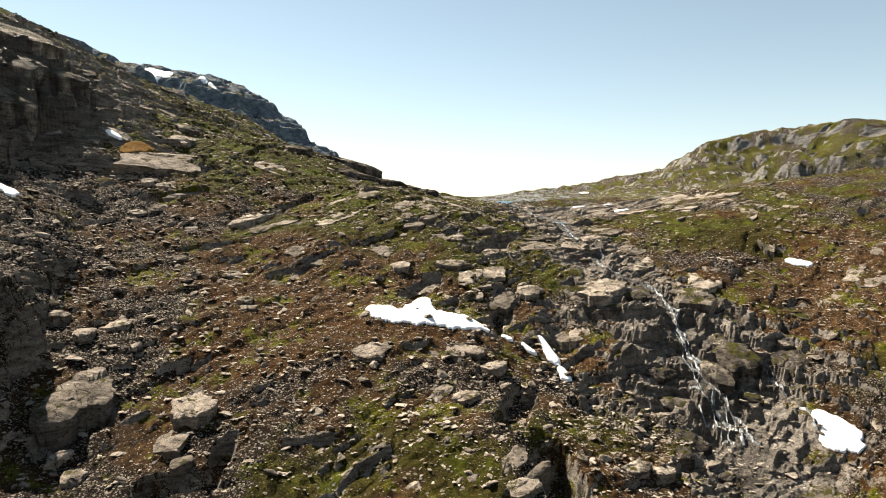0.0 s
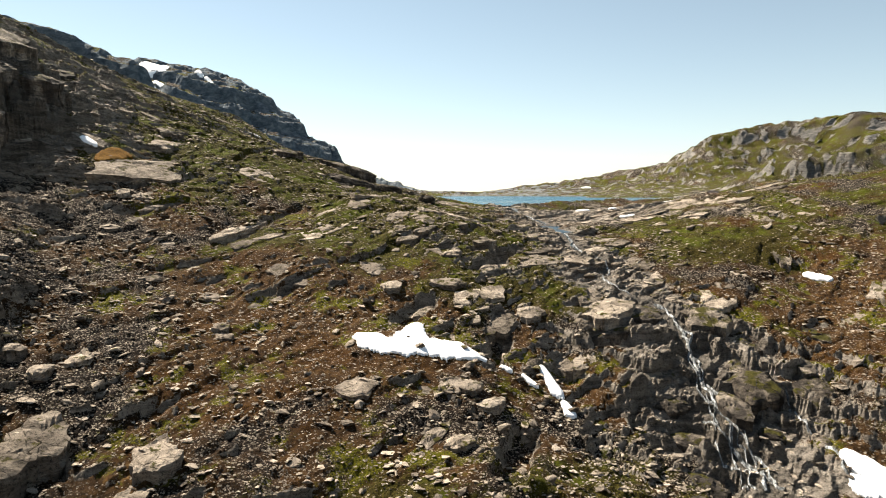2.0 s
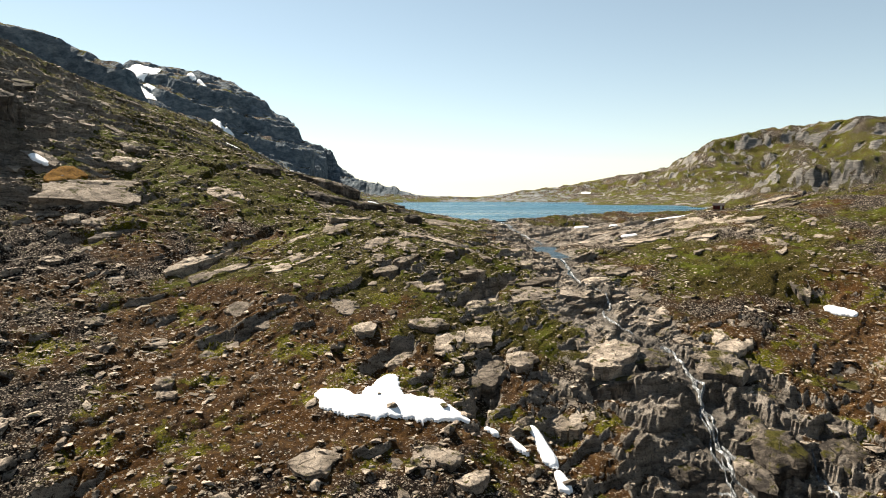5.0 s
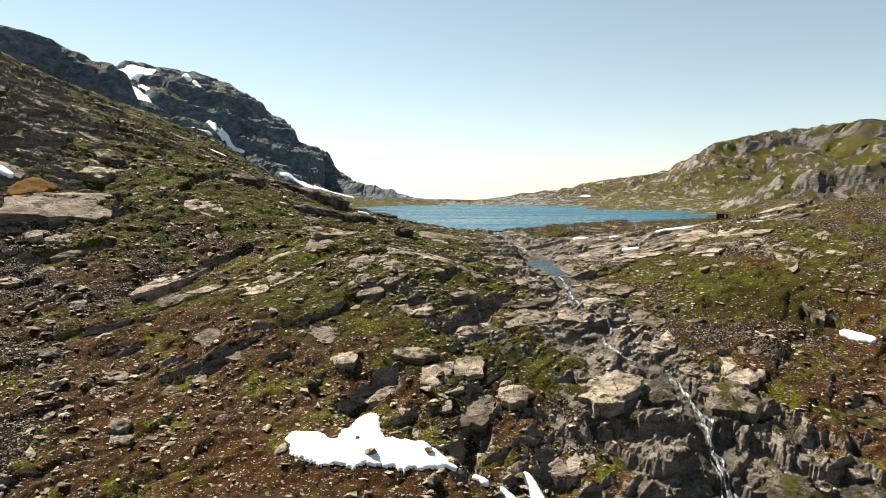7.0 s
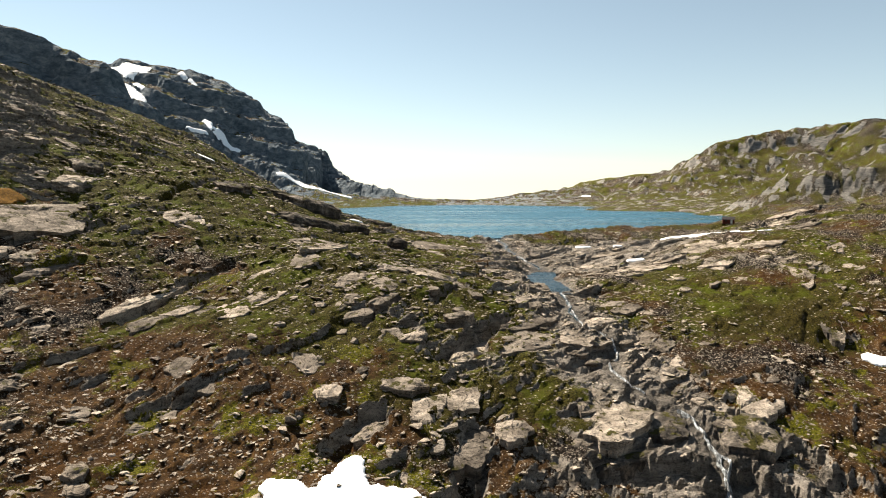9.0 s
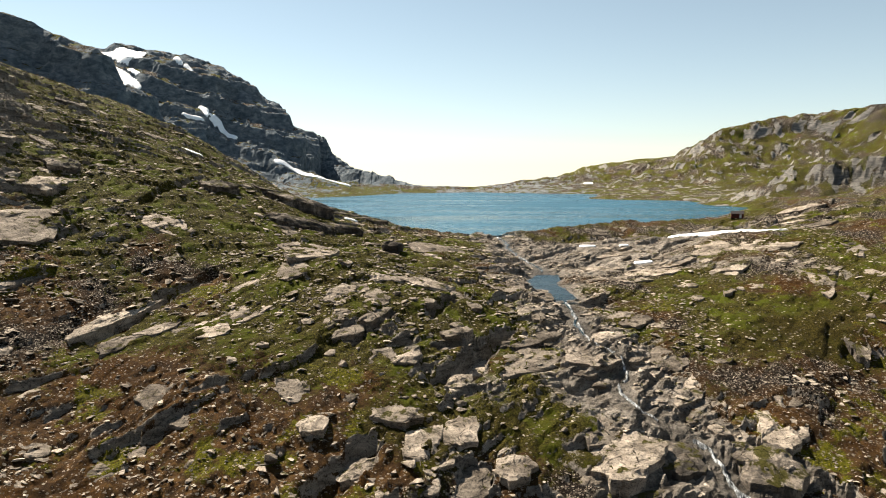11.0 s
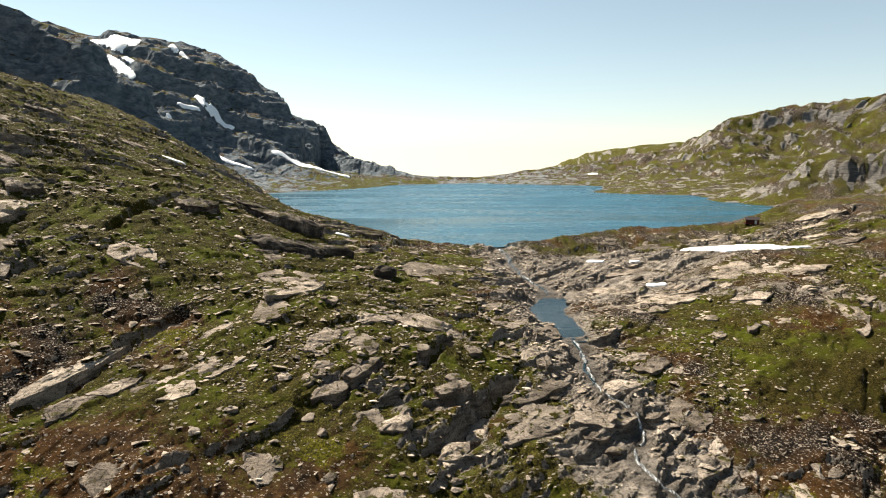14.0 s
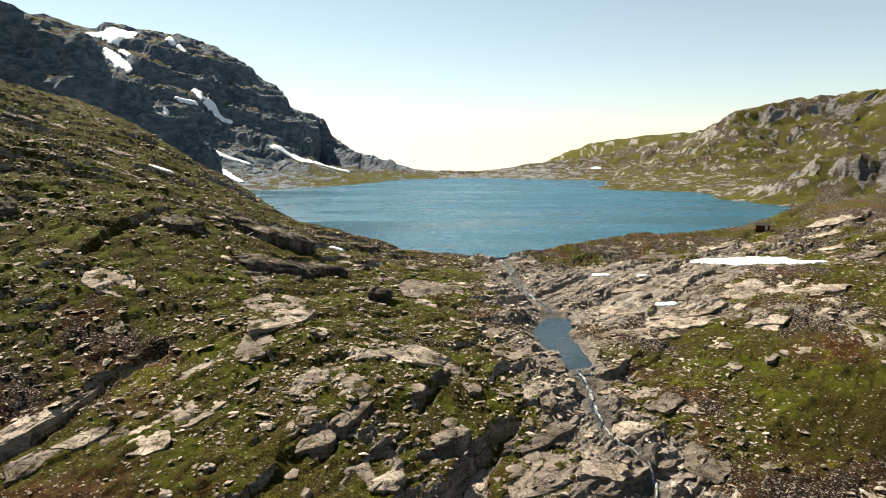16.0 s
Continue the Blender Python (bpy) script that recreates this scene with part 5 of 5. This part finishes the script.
# ---- snow and water ----
def snow(label, *discs, name="snow_patch", mat=SNOW, sort="snow", group="snow patches", lift=0.0):
    """A patch that follows the ground, thick inside and thin at its edge."""
    far = discs[0][1] > 400
    x0, x1 = min(d[0] - d[2] for d in discs) - 1, max(d[0] + d[2] for d in discs) + 1
    y0, y1 = min(d[1] - d[2] * 2.2 for d in discs) - 1, max(d[1] + d[2] * 2.2 for d in discs) + 1
    step = max(min(x1 - x0, y1 - y0) / 70, 0.2)
    gx, gy = np.arange(x0, x1, step), np.arange(y0, y1, step)
    X, Y = np.meshgrid(gx, gy)
    d, r = along(X, Y, discs)
    field = 1 - d / r
    field = field + (0.45 if far else 0.22) * grain(X, Y, 3.0 if not far else 9, 5) + (0.35 if far else 0.2) * grain(X, Y, 1.3 if not far else 3.5, 6)
    Z = height(X, Y)
    for _ in range(34):
        P = np.pad(Z, 1, mode="edge")
        Z = (P[:-2, 1:-1] + P[2:, 1:-1] + P[1:-1, :-2] + P[1:-1, 2:]) / 4
    Z = Z + (0.2 if far else 0.34) + lift
    thick = (0.22 if not far else 0.45) * np.clip(field * 3, -0.6, 1) + (0.05 if not far else 0.5)
    i = np.arange(X.size).reshape(X.shape)
    quads = np.stack([i[:-1, :-1], i[:-1, 1:], i[1:, 1:], i[1:, :-1]], -1)
    keep = field[:-1, :-1] > -0.08
    quads = quads[keep]
    used, idx = np.unique(quads.ravel(), return_inverse=True)
    co = np.stack([X, Y, Z + thick], -1).reshape(-1, 3)[used]
    low = co - [0, 0, 0.55]
    n = len(used)
    q = idx.reshape(-1, 4)
    edges = np.concatenate([q[:, [0, 1]], q[:, [1, 2]], q[:, [2, 3]], q[:, [3, 0]]])
    key = np.sort(edges, 1)
    _, first, count = np.unique(key[:, 0] * (n + 1) + key[:, 1], return_index=True, return_counts=True)
    rim = edges[first[count == 1]]
    sides = np.stack([rim[:, 1], rim[:, 0], rim[:, 0] + n, rim[:, 1] + n], 1)
    me = mesh_from(name, np.concatenate([co, low]), 4, np.concatenate([q, sides]).ravel(), mat)
    return tagged(new(name, me), label, sort, group)


# ---- snow: discs of x, y, radius ----
for label, *discs in NEAR_SNOW + FAR_SNOW:
    snow(label, *discs)
snow("small snow patch on the far shore", (200, 968, 2.6), (207, 965, 2.8))
snow("rust-orange moss mat on top of a grey slab", (-97.2, 206.8, 1.8), (-96.4, 211.0, 2.6), (-95.2, 215.0, 2.2), name="moss_mat", mat=MOSS, sort="moss", group="moss mats", lift=0.1)
snow("olive moss mat on the back of a grey slab", (-86.8, 208.0, 1.6), (-85.2, 212.2, 2.0), (-83.6, 216.0, 1.6), name="moss_mat", mat=OLIVE, sort="moss", group="moss mats", lift=0.1)


def stone_on(x, y, size, seed):
    ob = new("boulder", hull_mesh("boulder", seed, 16, 0.6))
    ob.matrix_basis = pose(x, y, float(height(np.array([x]), np.array([y]))[0]) + 0.35 * size, 8, 5, seed * 40) @ Matrix.Diagonal((size, size * 0.8, size, 1))
    return tagged(ob, "dark stone lying on an old snow patch", "boulder", "stones on snow")


stone_on(5.6, 146.2, 1.25, 745)
stone_on(10.0, 145.6, 0.7, 832)
stone_on(-9.2, 143.4, 0.5, 575)
stone_on(73.9, 127.6, 0.9, 1457)
stone_on(74.6, 129.4, 0.7, 1452)
stone_on(73.6, 125.8, 0.6, 1460)


def ribbon(name, pts, mat, lift, seed, wander=0.0, follow=True):
    """Running water along a line of (x, y, half width)."""
    line = []
    for a, b in zip(pts[:-1], pts[1:]):
        n = max(2, int(math.hypot(b[0] - a[0], b[1] - a[1]) / 0.6))
        line += [[u + (v - u) * q / n for u, v in zip(a, b)] for q in range(n)]
    line = np.array(line + [list(pts[-1])], float)
    s = np.arange(len(line)) * 0.6
    off = wander * (grain(s, s * 0 + seed * 7.3, 4.5, seed) + 0.5 * grain(s, s * 0 + seed * 3.1, 1.6, seed + 1))
    tx, ty = np.gradient(line[:, 0]), np.gradient(line[:, 1])
    m = np.hypot(tx, ty) + 1e-9
    nx, ny = -ty / m, tx / m
    w = line[:, 2] * (1 + 0.35 * grain(s, s * 0 + seed, 2.2, seed + 5))
    cx, cy = line[:, 0] + nx * off, line[:, 1] + ny * off
    rows = []
    for q in (-1.0, -0.35, 0.35, 1.0):
        rows.append(np.stack([cx + nx * w * q, cy + ny * w * q], -1))
    P = np.stack(rows, 1)
    Z = height(P[..., 0], P[..., 1])
    mid = Z[:, 1:3].max(1)
    Z = np.maximum(Z * (0.5 if follow else 0) + mid[:, None] * (0.5 if follow else 1), mid[:, None] - 0.25) + lift
    Z[:, 0] -= lift + 0.12
    Z[:, 3] -= lift + 0.12
    co = np.concatenate([P, Z[..., None]], -1).reshape(-1, 3)
    n = len(line)
    i = np.arange(n * 4).reshape(n, 4)
    quads = np.stack([i[:-1, :-1], i[:-1, 1:], i[1:, 1:], i[1:, :-1]], -1).reshape(-1)
    return mesh_from(name, co, 4, quads, mat)


def course(a, b, wide):
    """The stream's line between two distances, with its width."""
    ys = np.array([p[1] for p in STREAM])[::-1]
    yy = np.linspace(a, b, max(3, int(abs(a - b) / 2.5)))
    return [(float(np.interp(y, ys, [p[0] for p in STREAM][::-1])), float(y), wide) for y in yy]


def stream():
    ob = tagged(new("stream", None), "clear shallow stream running over dark bedrock", "stream", kind="structure")
    for a, b, w in ((336, 272, 0.38), (226, 206, 0.45)):
        part("running_water", ribbon("running_water", course(a, b, w), POOL, 0.12, 3, 1.0, False), ob)
    bm = bmesh.new()
    ring = [(28, 276), (37, 279), (50, 277), (52, 262), (50, 250), (49, 238), (47, 228), (44, 223.5), (35, 223.5), (31, 232), (28, 245), (29, 260)]
    bm.faces.new([bm.verts.new((x, y, -7.15)) for x, y in ring])
    bmesh.ops.triangulate(bm, faces=bm.faces[:])
    me = bpy.data.meshes.new("pool")
    bm.to_mesh(me)
    bm.free()
    me.materials.append(POOL)
    part("pool", me, ob, "still blue pool above the falls")
    for k, (a, b, wd) in enumerate(((206, 199, 0.32), (224, 219, 0.4), (213, 208, 0.36), (197, 190, 0.36), (188, 178, 0.3), (329, 324, 0.5), (309, 305, 0.35), (287, 282, 0.4), (219, 215, 0.5))):
        part("rapid", ribbon("rapid", course(a, b, wd), FOAM, 0.3, 20 + k, 0.6), ob, "white broken water")
    return ob


def waterfall():
    ob = tagged(new("waterfall", None), "thin white waterfall spreading over dark fractured rock", "waterfall")
    for k, (side, wide, a, b) in enumerate(((0.0, 0.42, 174, 127), (0.3, 0.24, 171, 128), (-0.45, 0.2, 166, 140), (0.8, 0.22, 150, 126), (-0.6, 0.2, 146, 127),
                                            (-1.1, 0.16, 142, 127), (0.5, 0.16, 139, 129))):
        pts = [(x + side * 3.2 * float(ease(170, 138, y)), y, w) for x, y, w in course(a, b, wide)]
        part("strand", ribbon("strand", pts, FOAM, 0.4, 40 + k, 1.5), ob)
    # side trickle
    part("strand", ribbon("strand", [(73, 150, 0.2), (72, 144, 0.25), (73, 138, 0.3), (75, 132, 0.3), (74, 128, 0.25)], FOAM, 0.4, 60, 0.8), ob)
    return ob


stream()
waterfall()


# ---- red hut on the shore ----
def box_mesh(name, lo, hi, mat):
    bm = bmesh.new()
    bmesh.ops.create_cube(bm, size=1)
    for v in bm.verts:
        v.co = [lo[k] + (v.co[k] + 0.5) * (hi[k] - lo[k]) for k in range(3)]
    me = bpy.data.meshes.new(name)
    bm.to_mesh(me)
    bm.free()
    me.materials.append(mat)
    return me


def gable_mesh(name, l, w, z0, z1, mat, over=0.0, thick=0.0):
    """Roof (thick over 0) or the body under it."""
    bm = bmesh.new()
    prof = [(-w / 2 - over, z0 - over * 0.5), (0, z1), (w / 2 + over, z0 - over * 0.5)]
    prof = prof + [(y, z + thick) for y, z in reversed(prof)] if thick else [(-w / 2, 0), (-w / 2, z0), (0, z1), (w / 2, z0), (w / 2, 0)]
    ends = [[bm.verts.new((x, y, z)) for y, z in prof] for x in (-l / 2 - over, l / 2 + over)]
    bm.faces.new(ends[0][::-1])
    bm.faces.new(ends[1])
    for k in range(len(prof)):
        q = (k + 1) % len(prof)
        bm.faces.new([ends[0][k], ends[0][q], ends[1][q], ends[1][k]])
    bmesh.ops.recalc_face_normals(bm, faces=bm.faces[:])
    me = bpy.data.meshes.new(name)
    bm.to_mesh(me)
    bm.free()
    me.materials.append(mat)
    return me


def hut(x, y, turn):
    ob = tagged(new("hut", None), "small dark red wooden hut standing on the lake shore", "hut")
    z = float(height(np.array([x]), np.array([y]))[0])
    ob.matrix_basis = pose(x, y, z + 0.1, 0, 0, turn)
    part("wall", gable_mesh("wall", 5.4, 3.6, 2.1, 3.2, RED), ob)
    part("roof", gable_mesh("roof", 5.4, 3.6, 2.1, 3.2, ROOF, 0.25, 0.12), ob, "dark roof")
    part("door", box_mesh("door", (0.9, -1.86, 0.05), (1.8, -1.78, 1.95), TRIM), ob, "pale door")
    part("window", box_mesh("window", (-1.6, -1.86, 1.0), (-0.8, -1.78, 1.7), ROOF), ob, "small dark window")
    return ob


hut(150, 383, -20)
